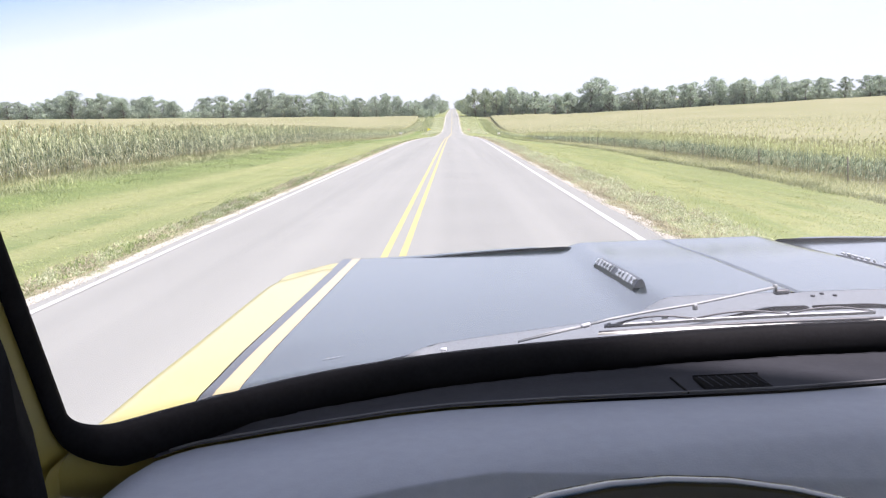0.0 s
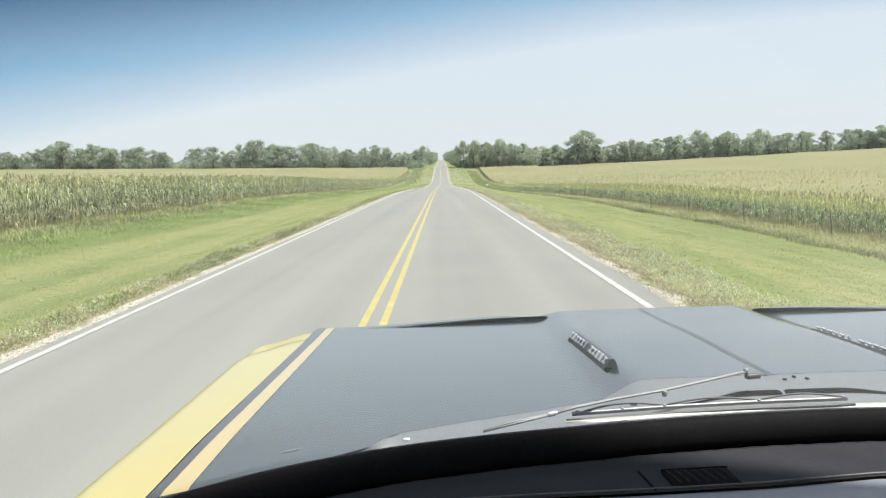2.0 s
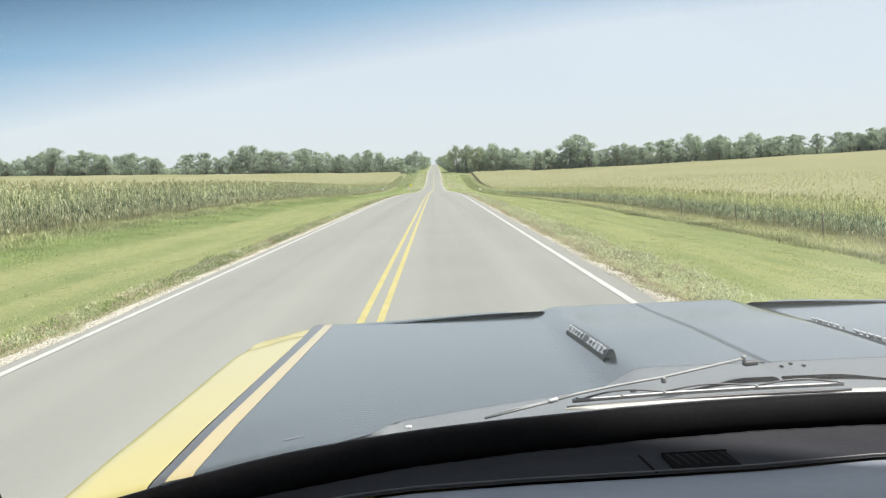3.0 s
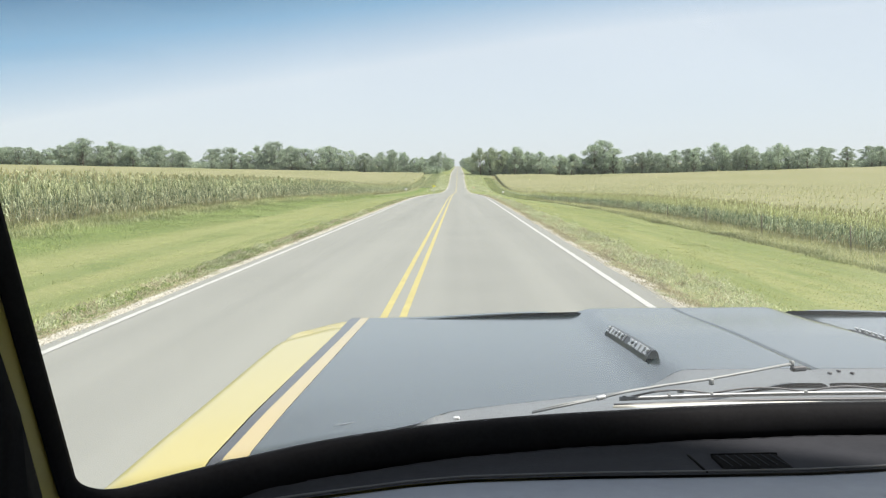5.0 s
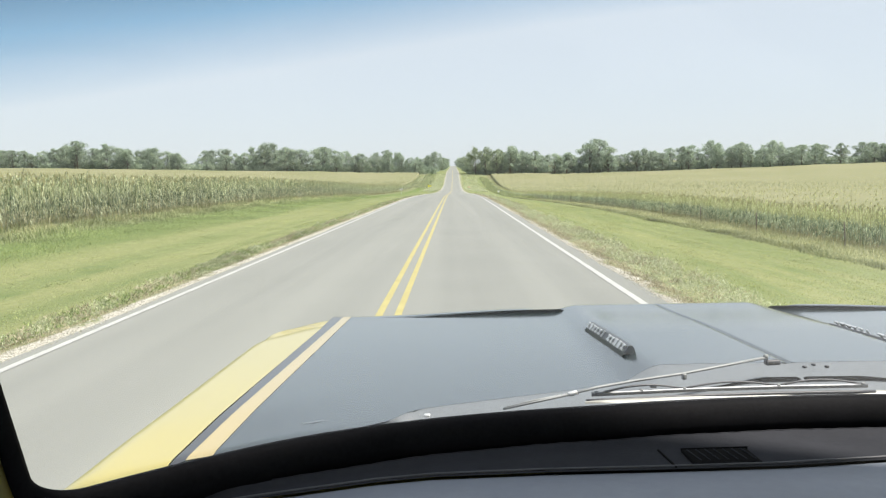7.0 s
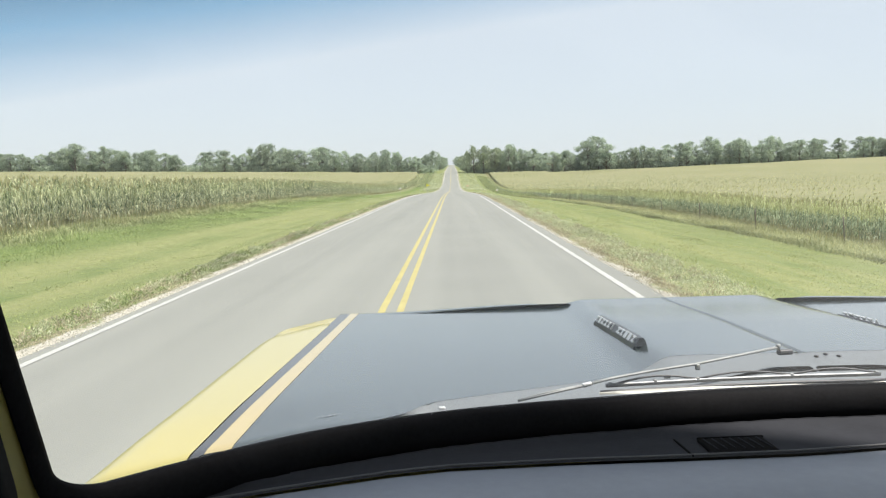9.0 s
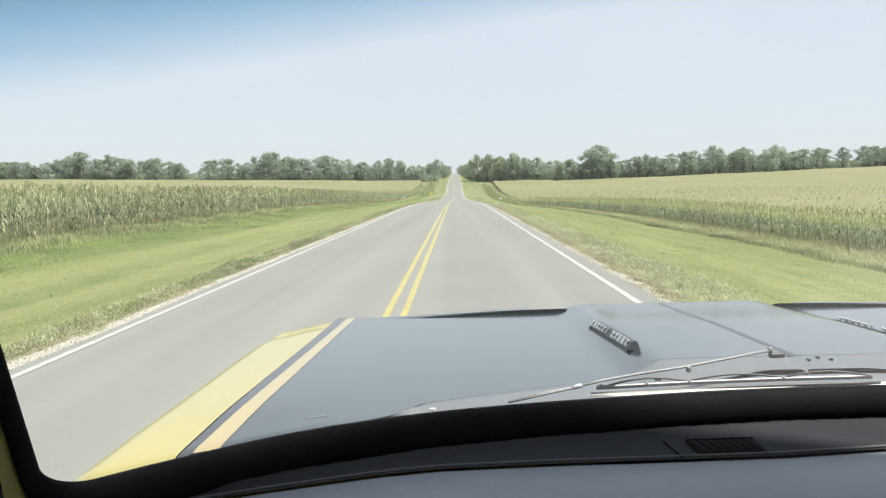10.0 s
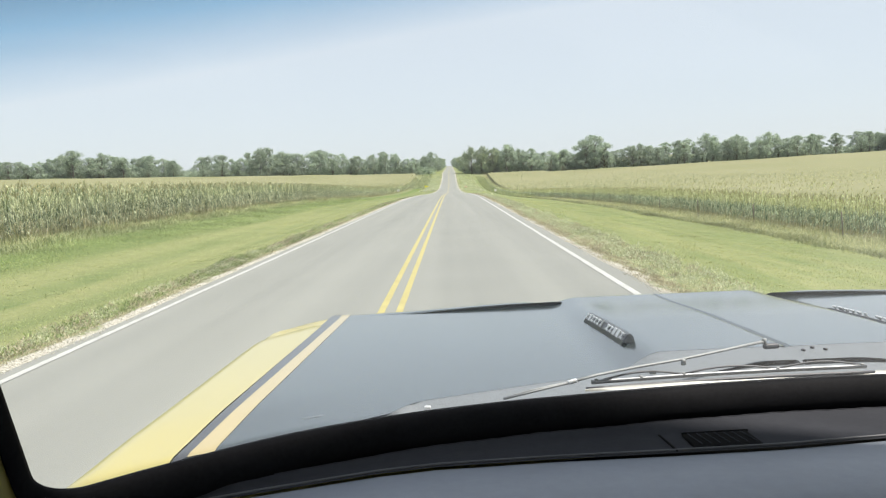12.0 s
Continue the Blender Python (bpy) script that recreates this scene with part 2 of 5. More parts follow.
GRAVEL_A, GRAVEL_B = (0.33, 0.31, 0.26), (0.48, 0.46, 0.39)
M = dict(
    asphalt=asphalt_material(),
    white=material("worn white road paint", (0.37, 0.375, 0.355), 0.75, vary=0.25, scale=3),
    yellow_line=material("yellow road paint", (0.335, 0.295, 0.11), 0.75, vary=0.22, scale=3),
    gravel=material("pale gravel", GRAVEL_A, 0.95, second=GRAVEL_B, scale=6, bump=0.8, bump_scale=45),
    ground=ground_material(),
    canopy=material("tasselled corn tops", (0.165, 0.173, 0.082), 0.9, second=(0.232, 0.224, 0.130), scale=0.03, fine=1.3, bump=1.0, bump_scale=3, spec=0.1),
    corn=leafy("corn leaves", (0.05, 0.092, 0.035), (0.84, 0.87, 0.58), rough=0.42, trans=0.34, patch=0.14, few=1.9),
    corn_upper=leafy("upper corn leaves, turning tan", (0.10, 0.15, 0.055), (0.76, 0.78, 0.48), rough=0.45, trans=0.38, patch=0.14, few=1.5),
    corn_pale=leafy("grey-green corn leaves", (0.065, 0.115, 0.052), (0.80, 0.88, 0.60), rough=0.42, trans=0.38, patch=0.14, few=1.7),
    corn_yellow=leafy("yellowing upper corn leaves", (0.28, 0.315, 0.12), (0.74, 0.76, 0.42), rough=0.46, trans=0.42, patch=0.14, few=1.25),
    husk=leafy("dry corn leaves", (0.26, 0.25, 0.13), (0.58, 0.55, 0.37), rough=0.6, trans=0.3),
    lush=leafy("lush verge grass", (0.12, 0.175, 0.05), (0.33, 0.38, 0.15), patch=0.25),
    # ditch blades darkened: the shade along the grass edge is put into the colour
    ditch=leafy("ditch grass darkened for shade", (0.10, 0.13, 0.05), (0.40, 0.40, 0.20), patch=0.25, few=1.2),
    straw=leafy("yellowing field-edge grass", (0.22, 0.245, 0.09), (0.52, 0.51, 0.28), patch=0.25),
    stone=leafy("pale gravel stones", (0.27, 0.26, 0.21), (0.46, 0.45, 0.375), rough=0.9, trans=0.0),
    dead=leafy("dry brown roadside weeds", (0.26, 0.23, 0.14), (0.54, 0.49, 0.345), trans=0.35, patch=0.25),
    tassel=leafy("corn tassels", (0.275, 0.27, 0.12), (0.45, 0.425, 0.225)),
    weeds=leafy("roadside weeds", (0.29, 0.33, 0.17), (0.64, 0.65, 0.45), trans=0.4, patch=0.2),
    lawn=leafy("mown grass blades", (0.245, 0.285, 0.105), (0.37, 0.39, 0.165), trans=0.42, patch=0.2),
    rank=leafy("rank grass blades", (0.16, 0.215, 0.075), (0.42, 0.44, 0.22), patch=0.22),
    bark=material("grey bark", (0.16, 0.14, 0.11), 0.9, vary=0.3, scale=3, bump=0.6, bump_scale=12),
    # distance haze is painted into both tree leaf colours, paler and greyer
    leaves=leafy("tree leaves paled for haze", (0.19, 0.245, 0.18), (0.51, 0.59, 0.44), trans=0.52, spread=0.14),
    leaves_b=leafy("willow leaves paled for haze", (0.20, 0.25, 0.16), (0.48, 0.54, 0.36), trans=0.5, spread=0.08),
    hood=material("dark satin hood paint", (0.019, 0.029, 0.030), 0.26, vary=0.2, scale=5, coat=0.9),
    black=material("black stripe paint", (0.025, 0.025, 0.027), 0.3, scale=8, coat=0.7),
    yellow=material("yellow body paint", (0.40, 0.345, 0.105), 0.3, vary=0.04, scale=5, coat=0.8),
    orange=material("orange-yellow stripe paint", (0.41, 0.325, 0.135), 0.3, vary=0.04, scale=9, coat=0.9),
    rubber=material("black window rubber", (0.007, 0.007, 0.008), 0.7, vary=0.3, scale=20, bump=0.05, bump_scale=200, spec=0.06),
    vinyl=material("dark grey dash vinyl", (0.031, 0.032, 0.037), 0.7, vary=0.12, scale=14, bump=0.12, bump_scale=420, spec=0.06),
    pad=material("blue-grey padded dash vinyl", (0.23, 0.25, 0.295), 0.42, vary=0.08, scale=7, bump=0.06, bump_scale=500, spec=0.4),
    bead=material("grey trim bead", (0.06, 0.06, 0.066), 0.5, vary=0.15, scale=30),
    chrome=material("dull chrome", (0.22, 0.225, 0.23), 0.5, 1.0, vary=0.06, scale=40),
    wiper=material("dusty dull steel", (0.24, 0.25, 0.25), 0.6, 0.3, vary=0.2, scale=60),
    cowl=material("dusty light cowl metal", (0.14, 0.154, 0.165), 0.40, 0.0, vary=0.08, scale=9),
    moulding=material("dull cream-bright moulding", (0.34, 0.34, 0.31), 0.5, 0.2, vary=0.12, scale=25),
    dark=material("black plastic", (0.015, 0.015, 0.016), 0.45, vary=0.2, scale=30),
    panel=material("dark brown panel", (0.06, 0.045, 0.035), 0.5, vary=0.25, scale=9),
    gloss=material("glossy black wheel rim", (0.012, 0.013, 0.015), 0.22, vary=0.1, scale=10, coat=1.0),
    badge=material("dark grey badge", (0.07, 0.075, 0.08), 0.35, 0.5, vary=0.15, scale=60),
    silver=material("bright badge lettering", (0.62, 0.63, 0.64), 0.3, 0.4, vary=0.1, scale=80),
    tar=material("crack tar", (0.075, 0.073, 0.07), 0.9, vary=0.2, scale=9),
    # flat black puts the shade inside vent and slot into the colour
    hole=material("black for shaded openings and seams", (0.004, 0.004, 0.004), 0.9, vary=0.2, scale=30, spec=0.1),
    tyre=material("tyre rubber", (0.02, 0.02, 0.02), 0.8, vary=0.3, scale=10),
    sign=leafy("white plastic sign board", (0.86, 0.86, 0.84), (0.88, 0.88, 0.87), rough=0.5, trans=0.5),
    red=material("red sign lettering", (0.45, 0.06, 0.05), 0.5, vary=0.1, scale=9),
    ink=material("dark sign lettering", (0.03, 0.05, 0.045), 0.5, vary=0.1, scale=9),
    pennant=material("yellow warning sign sheet", (0.80, 0.72, 0.05), 0.4, vary=0.05, scale=4),
    faded=material("faded orange sign sheet", (0.70, 0.50, 0.36), 0.5, vary=0.1, scale=4),
    post=material("weathered wood post", (0.20, 0.17, 0.13), 0.9, vary=0.3, scale=12, bump=0.4, bump_scale=40),
    steel=material("galvanised steel", (0.45, 0.46, 0.46), 0.4, 0.9, vary=0.15, scale=20),
    # unseen lining paled so it bounces more light onto pillar and dash
    liner=material("cab lining paled for bounce", (0.66, 0.66, 0.63), 0.85, vary=0.1, scale=12, bump=0.1, bump_scale=200),
)


def glass_material():
    """Windscreen glass with a blue shade band along its upper edge."""
    m = bpy.data.materials.new("windscreen glass")
    m.use_nodes = True
    nt = m.node_tree
    N, L = nt.nodes.new, nt.links.new
    co, sep = N("ShaderNodeTexCoord"), N("ShaderNodeSeparateXYZ")
    L(co.outputs["Object"], sep.inputs[0])
    ramp = N("ShaderNodeValToRGB")
    mr = N("ShaderNodeMapRange")
    mr.inputs["From Min"].default_value, mr.inputs["From Max"].default_value = BAND_LOW, BAND_HIGH
    arch, up = N("ShaderNodeMath"), N("ShaderNodeMath")
    arch.operation, up.operation = 'SUBTRACT', 'MULTIPLY_ADD'
    arch.inputs[1].default_value = 0.55
    sq = N("ShaderNodeMath")
    sq.operation = 'MULTIPLY'
    L(sep.outputs["X"], arch.inputs[0]), L(arch.outputs[0], sq.inputs[0]), L(arch.outputs[0], sq.inputs[1])
    L(sq.outputs[0], up.inputs[0]), L(sep.outputs["Z"], up.inputs[2])
    up.inputs[1].default_value = 0.17
    L(up.outputs[0], mr.inputs["Value"]), L(mr.outputs[0], ramp.inputs[0])
    ramp.color_ramp.elements[0].color = (1.0, 1.0, 1.0, 1)
    ramp.color_ramp.elements[1].color = (0.012, 0.11, 0.25, 1)
    mid = ramp.color_ramp.elements.new(0.45)
    mid.color = (0.40, 0.62, 0.79, 1)
    tr, gl, mx, fr = N("ShaderNodeBsdfTransparent"), N("ShaderNodeBsdfGlossy"), N("ShaderNodeMixShader"), N("ShaderNodeFresnel")
    L(ramp.outputs[0], tr.inputs[0])
    gl.inputs["Roughness"].default_value = 0.02
    mx.inputs[0].default_value = 0.012
    L(tr.outputs[0], mx.inputs[1]), L(gl.outputs[0], mx.inputs[2])
    # translucent veil of dust; it also stands in for haze, lifting the darks
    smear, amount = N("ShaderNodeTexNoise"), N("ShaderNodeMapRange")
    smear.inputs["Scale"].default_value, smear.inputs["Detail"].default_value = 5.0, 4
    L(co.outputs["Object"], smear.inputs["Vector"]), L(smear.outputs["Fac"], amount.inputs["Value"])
    amount.inputs["To Min"].default_value, amount.inputs["To Max"].default_value = DUST_HAZE
    dust_veil, both = N("ShaderNodeBsdfTranslucent"), N("ShaderNodeMixShader")
    dust_veil.inputs[0].default_value = (0.80, 0.80, 0.79, 1)
    L(amount.outputs[0], both.inputs[0]), L(mx.outputs[0], both.inputs[1]), L(dust_veil.outputs[0], both.inputs[2])
    L(both.outputs[0], nt.nodes["Material Output"].inputs["Surface"])
    return m


BAND_LOW, BAND_HIGH = 1.953, 2.053
# share of the veil that imitates haze in the glass
DUST_HAZE = (0.065, 0.085)
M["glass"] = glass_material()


# ---- mesh helpers ----
def mesh_object(name, verts, faces, mats, parent=None, label="", smooth=False, index=None):
    me = bpy.data.meshes.new(name)
    me.from_pydata([tuple(v) for v in verts], [], [tuple(f) for f in faces])
    for m in (mats if isinstance(mats, (list, tuple)) else [mats]):
        me.materials.append(M[m])
    if index is not None:
        me.polygons.foreach_set("material_index", np.asarray(index, dtype=np.int32))
    if smooth:
        me.polygons.foreach_set("use_smooth", np.ones(len(me.polygons), dtype=bool))
    me.update()
    ob = new(name, me)
    if parent:
        ob.parent = parent
    return tagged(ob, label) if label else ob


def many(name, verts, tris, mats, index=None, smooth=False):
    """One big mesh of triangles from arrays."""
    me = bpy.data.meshes.new(name)
    verts, tris = np.asarray(verts, dtype=np.float32), np.asarray(tris, dtype=np.int32)
    me.vertices.add(len(verts)), me.loops.add(3 * len(tris)), me.polygons.add(len(tris))
    me.vertices.foreach_set("co", verts.ravel())
    me.loops.foreach_set("vertex_index", tris.ravel())
    me.polygons.foreach_set("loop_start", np.arange(len(tris), dtype=np.int32) * 3)
    for m in mats:
        me.materials.append(M[m])
    if index is not None:
        me.polygons.foreach_set("material_index", np.asarray(index, dtype=np.int32))
    me.polygons.foreach_set("use_smooth", np.full(len(tris), smooth))
    me.update(calc_edges=True)
    return new(name, me)


def part(name, bm, mat, parent, label="", smooth=True):
    me = bpy.data.meshes.new(name)
    bm.to_mesh(me)
    bm.free()
    me.materials.append(M[mat])
    if smooth:
        me.polygons.foreach_set("use_smooth", np.ones(len(me.polygons), dtype=bool))
    ob = new(name, me)
    ob.parent = parent
    return tagged(ob, label) if label else ob


def block(cx, cy, cz, sx, sy, sz, bevel=0.0, turn=None, bm=None):
    """A bevelled block centred at a place."""
    bm = bm or bmesh.new()
    made = bmesh.ops.create_cube(bm, size=1.0)["verts"]
    bmesh.ops.scale(bm, vec=(sx, sy, sz), verts=made)
    if bevel:
        edges = list({e for v in made for e in v.link_edges})
        made = list({v for f in bmesh.ops.bevel(bm, geom=edges, offset=bevel, segments=2, affect='EDGES', profile=0.6)["faces"] for v in f.verts} | {v for v in made if v.is_valid})
    if turn:
        bmesh.ops.rotate(bm, cent=(0, 0, 0), matrix=Euler([radians(a) for a in turn]).to_matrix(), verts=made)
    bmesh.ops.translate(bm, vec=(cx, cy, cz), verts=made)
    return bm


def tube(points, radius, sides=8, bm=None, flat=1.0):
    """A round bar along points; radius may be one number or one per point."""
    bm = bm or bmesh.new()
    pts = [Vector(p) for p in points]
    rad = radius if isinstance(radius, (list, tuple)) else [radius] * len(pts)
    rings = []
    for i, p in enumerate(pts):
        t = (pts[min(i + 1, len(pts) - 1)] - pts[max(i - 1, 0)]).normalized()
        side = t.cross(Vector((0, 0, 1)))
        side = side.normalized() if side.length > 1e-3 else Vector((1, 0, 0))
        up = side.cross(t)
        rings.append([bm.verts.new(p + rad[i] * (math.cos(a) * side + flat * math.sin(a) * up)) for a in (2 * math.pi * k / sides for k in range(sides))])
    for a, b in zip(rings, rings[1:]):
        for k in range(sides):
            bm.faces.new((a[k], a[(k + 1) % sides], b[(k + 1) % sides], b[k]))
    bm.faces.new(rings[0][::-1]), bm.faces.new(rings[-1])
    return bm


def sheet(us, vs, fn):
    """Vertices and quads of a grid fn(u, v)."""
    verts = [fn(u, v) for v in vs for u in us]
    n = len(us)
    faces = [(j * n + i, j * n + i + 1, (j + 1) * n + i + 1, (j + 1) * n + i) for j in range(len(vs) - 1) for i in range(n - 1)]
    return verts, faces


# ---- the land ----
PY = [-600, 70, 110, 150, 200, 247, 300, 352, 420, 470, 800, 1190, 2000, 5000]
PZ = [0, 0, -0.5, -1.2, -1.9, -2.2, -2.1, -1.0, 2.3, 5.6, 12.8, 22, 25, 25]
_gy = np.linspace(-600, 5000, 2801)
_gz = np.convolve(np.pad(np.interp(_gy, PY, PZ), 12, mode="edge"), np.hanning(27)[1:-1] / np.hanning(27).sum(), mode="same")[12:-12]
LX = [-900, -300, -60, -17, -12, -8, -5.05, -4.7, 3.1, 3.45, 5.2, 9, 14, 20, 27, 60, 120, 300, 900]
LZ = [10, 6, 0.7, -0.2, -0.45, -0.45, -0.12, 0, 0, -0.05, -0.3, -0.75, -1.28, -1.8, -1.8, -1.4, -0.25, 4.8, 12]
RX = -0.83                                            # middle of the road


def grade(y):
    return np.interp(y, _gy, _gz)


def land(x, y):
    """Height of the ground."""
    side = np.interp(x, LX, LZ)
    far = np.clip((np.asarray(y) - 330) / 150, 0, 1)
    far = far * far * (3 - 2 * far)
    keep = np.where(np.abs(np.asarray(x) + 1) < 60, 1 - 0.6 * far, 1.0)
    return grade(y) + side * keep


gx = np.unique(np.concatenate([np.linspace(-24, 26, 84), [-4.7, -4.53, 3.07, 3.25], np.geomspace(26, 3000, 26), -np.geomspace(24, 3000, 26)]))
gyy = np.unique(np.concatenate([np.linspace(-300, 360, 166), np.geomspace(360, 4500, 60)]))
X, Y = np.meshgrid(gx, gyy)
Z = land(X, Y) - np.where((X > -4.55) & (X < 3.1), 0.06, 0.0)
Z = Z + np.where((np.abs(X + 1) > 5) & (np.abs(X) < 40), 0.012 * np.sin(X * 1.7 + Y * 0.31) * np.sin(Y * 0.83 + X * 0.4), 0)
nx = len(gx)
gi = (np.arange(len(gyy) - 1)[:, None] * nx + np.arange(nx - 1)[None, :]).ravel()
gt = np.concatenate([np.stack([gi, gi + 1, gi + nx + 1], 1), np.stack([gi, gi + nx + 1, gi + nx], 1)])
ground = many("ground", np.stack([X.ravel(), Y.ravel(), Z.ravel()], 1), gt, ["ground"], smooth=True)
tagged(ground, "rolling roadside ground with mown grass verges and field soil", "ground", kind="structure")

road_y = np.unique(np.concatenate([np.linspace(-300, 500, 321), np.linspace(500, 1400, 120)]))


def ribbon(name, x0, x1, lift, mat, label, category, edge=0.0, thick=0.0, kind="structure", y0=-300, y1=1400):
    """A strip that runs along the road between two offsets, following its grade."""
    ys = road_y[(road_y >= y0) & (road_y <= y1)]
    jag = lambda: edge * (rng.random(len(ys)) - 0.5)
    a, b = x0 + jag(), x1 + jag()
    cols = [np.stack([a, ys, grade(ys) + lift], 1), np.stack([(a + b) / 2, ys, grade(ys) + lift + (0.03 if thick else 0)], 1), np.stack([b, ys, grade(ys) + lift], 1)]
    if thick:
        cols = [cols[0] - (0, 0, thick)] + cols + [cols[2] - (0, 0, thick)]
    V = np.stack(cols, 1).reshape(-1, 3)
    k = len(cols)
    i = (np.arange(len(ys) - 1)[:, None] * k + np.arange(k - 1)[None, :]).ravel()
    T = np.concatenate([np.stack([i, i + 1, i + k + 1], 1), np.stack([i, i + k + 1, i + k], 1)])
    return tagged(many(name, V, T, [mat]), label, category, kind=kind)


ribbon("road", -4.53, 3.05, 0.0, "asphalt", "worn grey two-lane asphalt road surface", "road", 0.10, 0.1)
ribbon("road_line", RX - 3.525, RX - 3.435, 0.008, "white", "white painted edge line on the asphalt", "road marking")
ribbon("road_line", RX + 3.46, RX + 3.57, 0.008, "white", "white painted edge line on the asphalt", "road marking")
ribbon("road_line", RX - 0.18, RX - 0.085, 0.034, "yellow_line", "yellow painted centre line on the asphalt", "road marking")
ribbon("road_line", RX + 0.065, RX + 0.16, 0.034, "yellow_line", "yellow painted centre line on the asphalt", "road marking")


def crack(points, width, label="thin dark crack across the worn asphalt"):
    """A tar-dark crack that wanders over the asphalt."""
    V, F = [], []
    for i, (x, y) in enumerate(points):
        w = width * (0.5 + rng.random())
        t = abs(x - (-0.74)) / 3.8
        z = float(grade(y)) + 0.03 * (1 - t) + 0.003
        V += [(x, y - w, z), (x, y + w, z)]
        if i:
            F.append((2 * i - 2, 2 * i, 2 * i + 1, 2 * i - 1))
    return tagged(mesh_object("road_crack", V, F, "tar"), label, "crack", kind="structure")


for x0, x1, y in ((-4.2, -2.9, 13.6), (-3.0, 0.2, 21.0), (0.4, 2.4, 17.0), (-4.3, 2.4, 34.0), (-2.2, 2.5, 48.0)):
    n = int(6 + 9 * abs(x1 - x0))
    crack([(x0 + (x1 - x0) * i / n, y + 0.05 * math.sin(i * 0.5 + x0) + 0.012 * rng.normal()) for i in range(n + 1)], 0.0022)


def side_road(name, x0, x1, yc, half, flare, label):
    """A gravel approach that leaves the road at right angles, with a flared mouth."""
    us, vs = np.linspace(0, 1, 40), np.linspace(-1, 1, 9)
    s = 1 if x1 > x0 else -1

    def at(u, v):
        x = x0 + (x1 - x0) * u
        w = half + flare * math.exp(-abs(x - x0) / 4.5)
        y = yc + v * w
        return (x, y, float(land(x, y)) + 0.05 + 0.05 * (1 - v * v))
    verts, faces = sheet(us, vs, at)
    if s < 0:
        faces = [f[::-1] for f in faces]
    return tagged(mesh_object(name, verts, faces, "gravel", smooth=True), label, "side road", kind="structure")


side_road("gravel_road", -4.7, -120, -128, 3.6, 7, "pale gravel side road joining the asphalt")
side_road("field_entrance", 2.75, 24, -24, 2.6, 3, "short gravel field entrance beside the asphalt")


# ---- plants ----
def blades(name, xs, ys, height, width, lean, mat, label, category, zs=None):
    """Grass as one three-sided leaf each, two triangles with a bend."""
    n = len(xs)
    z = land(xs, ys) - 0.01 if zs is None else zs
    a = rng.random(n) * 2 * np.pi
    h, w = height * (0.5 + rng.random(n)), width * (0.6 + 0.8 * rng.random(n))
    d = np.stack([np.cos(a), np.sin(a), np.zeros(n)], 1)
    s = np.stack([-np.sin(a), np.cos(a), np.zeros(n)], 1)
    base = np.stack([xs, ys, z], 1)
    up = np.array([0, 0, 1.0])
    mid = base + up * (0.55 * h)[:, None] + d * (lean * 0.25 * h)[:, None]
    top = base + up * (h * (1 - 0.15 * lean))[:, None] + d * (lean * 0.8 * h)[:, None]
    V = np.stack([base - s * w[:, None] / 2, base + s * w[:, None] / 2, mid - s * w[:, None] * 0.35, mid + s * w[:, None] * 0.35, top], 1).reshape(-1, 3)
    i = np.arange(n)[:, None] * 5
    T = np.concatenate([i + [0, 1, 3], i + [0, 3, 2], i + [2, 3, 4]], 0)
    return tagged(many(name, V, T, [mat]), label, category, kind="stuff")


def tufts(count, x0, x1, y0, y1, per, spread):
    """Places in clumps."""
    cx, cy = x0 + (x1 - x0) * rng.random(count), y0 + (y1 - y0) * rng.random(count) ** 1.3
    return (np.repeat(cx, per) + spread * rng.normal(size=count * per), np.repeat(cy, per) + spread * rng.normal(size=count * per))


def mounds(name, cx, cy, radius, tall, per, leaf, mat, label):
    """Low bushy weeds: small leaves and sprigs heaped in uneven rounded clumps."""
    n = len(cx) * per
    r = np.repeat(radius * (0.6 + 0.8 * rng.random(len(cx))), per)
    h = np.repeat(tall * (0.5 + 1.0 * rng.random(len(cx))), per)
    a, q = rng.random(n) * 6.28, rng.random(n) ** 0.6
    px, py = np.repeat(cx, per) + r * q * np.cos(a), np.repeat(cy, per) + r * q * np.sin(a)
    c = np.stack([px, py, land(px, py) + h * (0.08 + rng.random(n)) * (1 - 0.75 * q * q)], 1)
    u = rng.normal(size=(n, 3))
    u /= np.linalg.norm(u, axis=1)[:, None]
    u[:, 2] = np.abs(u[:, 2]) + 0.5                    # sprigs point up and outwards
    u[:, 0] += 0.9 * q * np.cos(a)
    u[:, 1] += 0.9 * q * np.sin(a)
    u /= np.linalg.norm(u, axis=1)[:, None]
    w = np.cross(u, rng.normal(size=(n, 3)))
    w /= np.linalg.norm(w, axis=1)[:, None]
    sz = leaf * (0.6 + 0.9 * rng.random(n))[:, None]
    V = np.stack([c - u * sz, c + w * sz * 0.2, c + u * sz, c - w * sz * 0.2], 1).reshape(-1, 3)
    i = np.arange(n)[:, None] * 4
    return tagged(many(name, V, np.concatenate([i + [0, 1, 2], i + [0, 2, 3]]), [mat]), label, "weeds", kind="stuff")


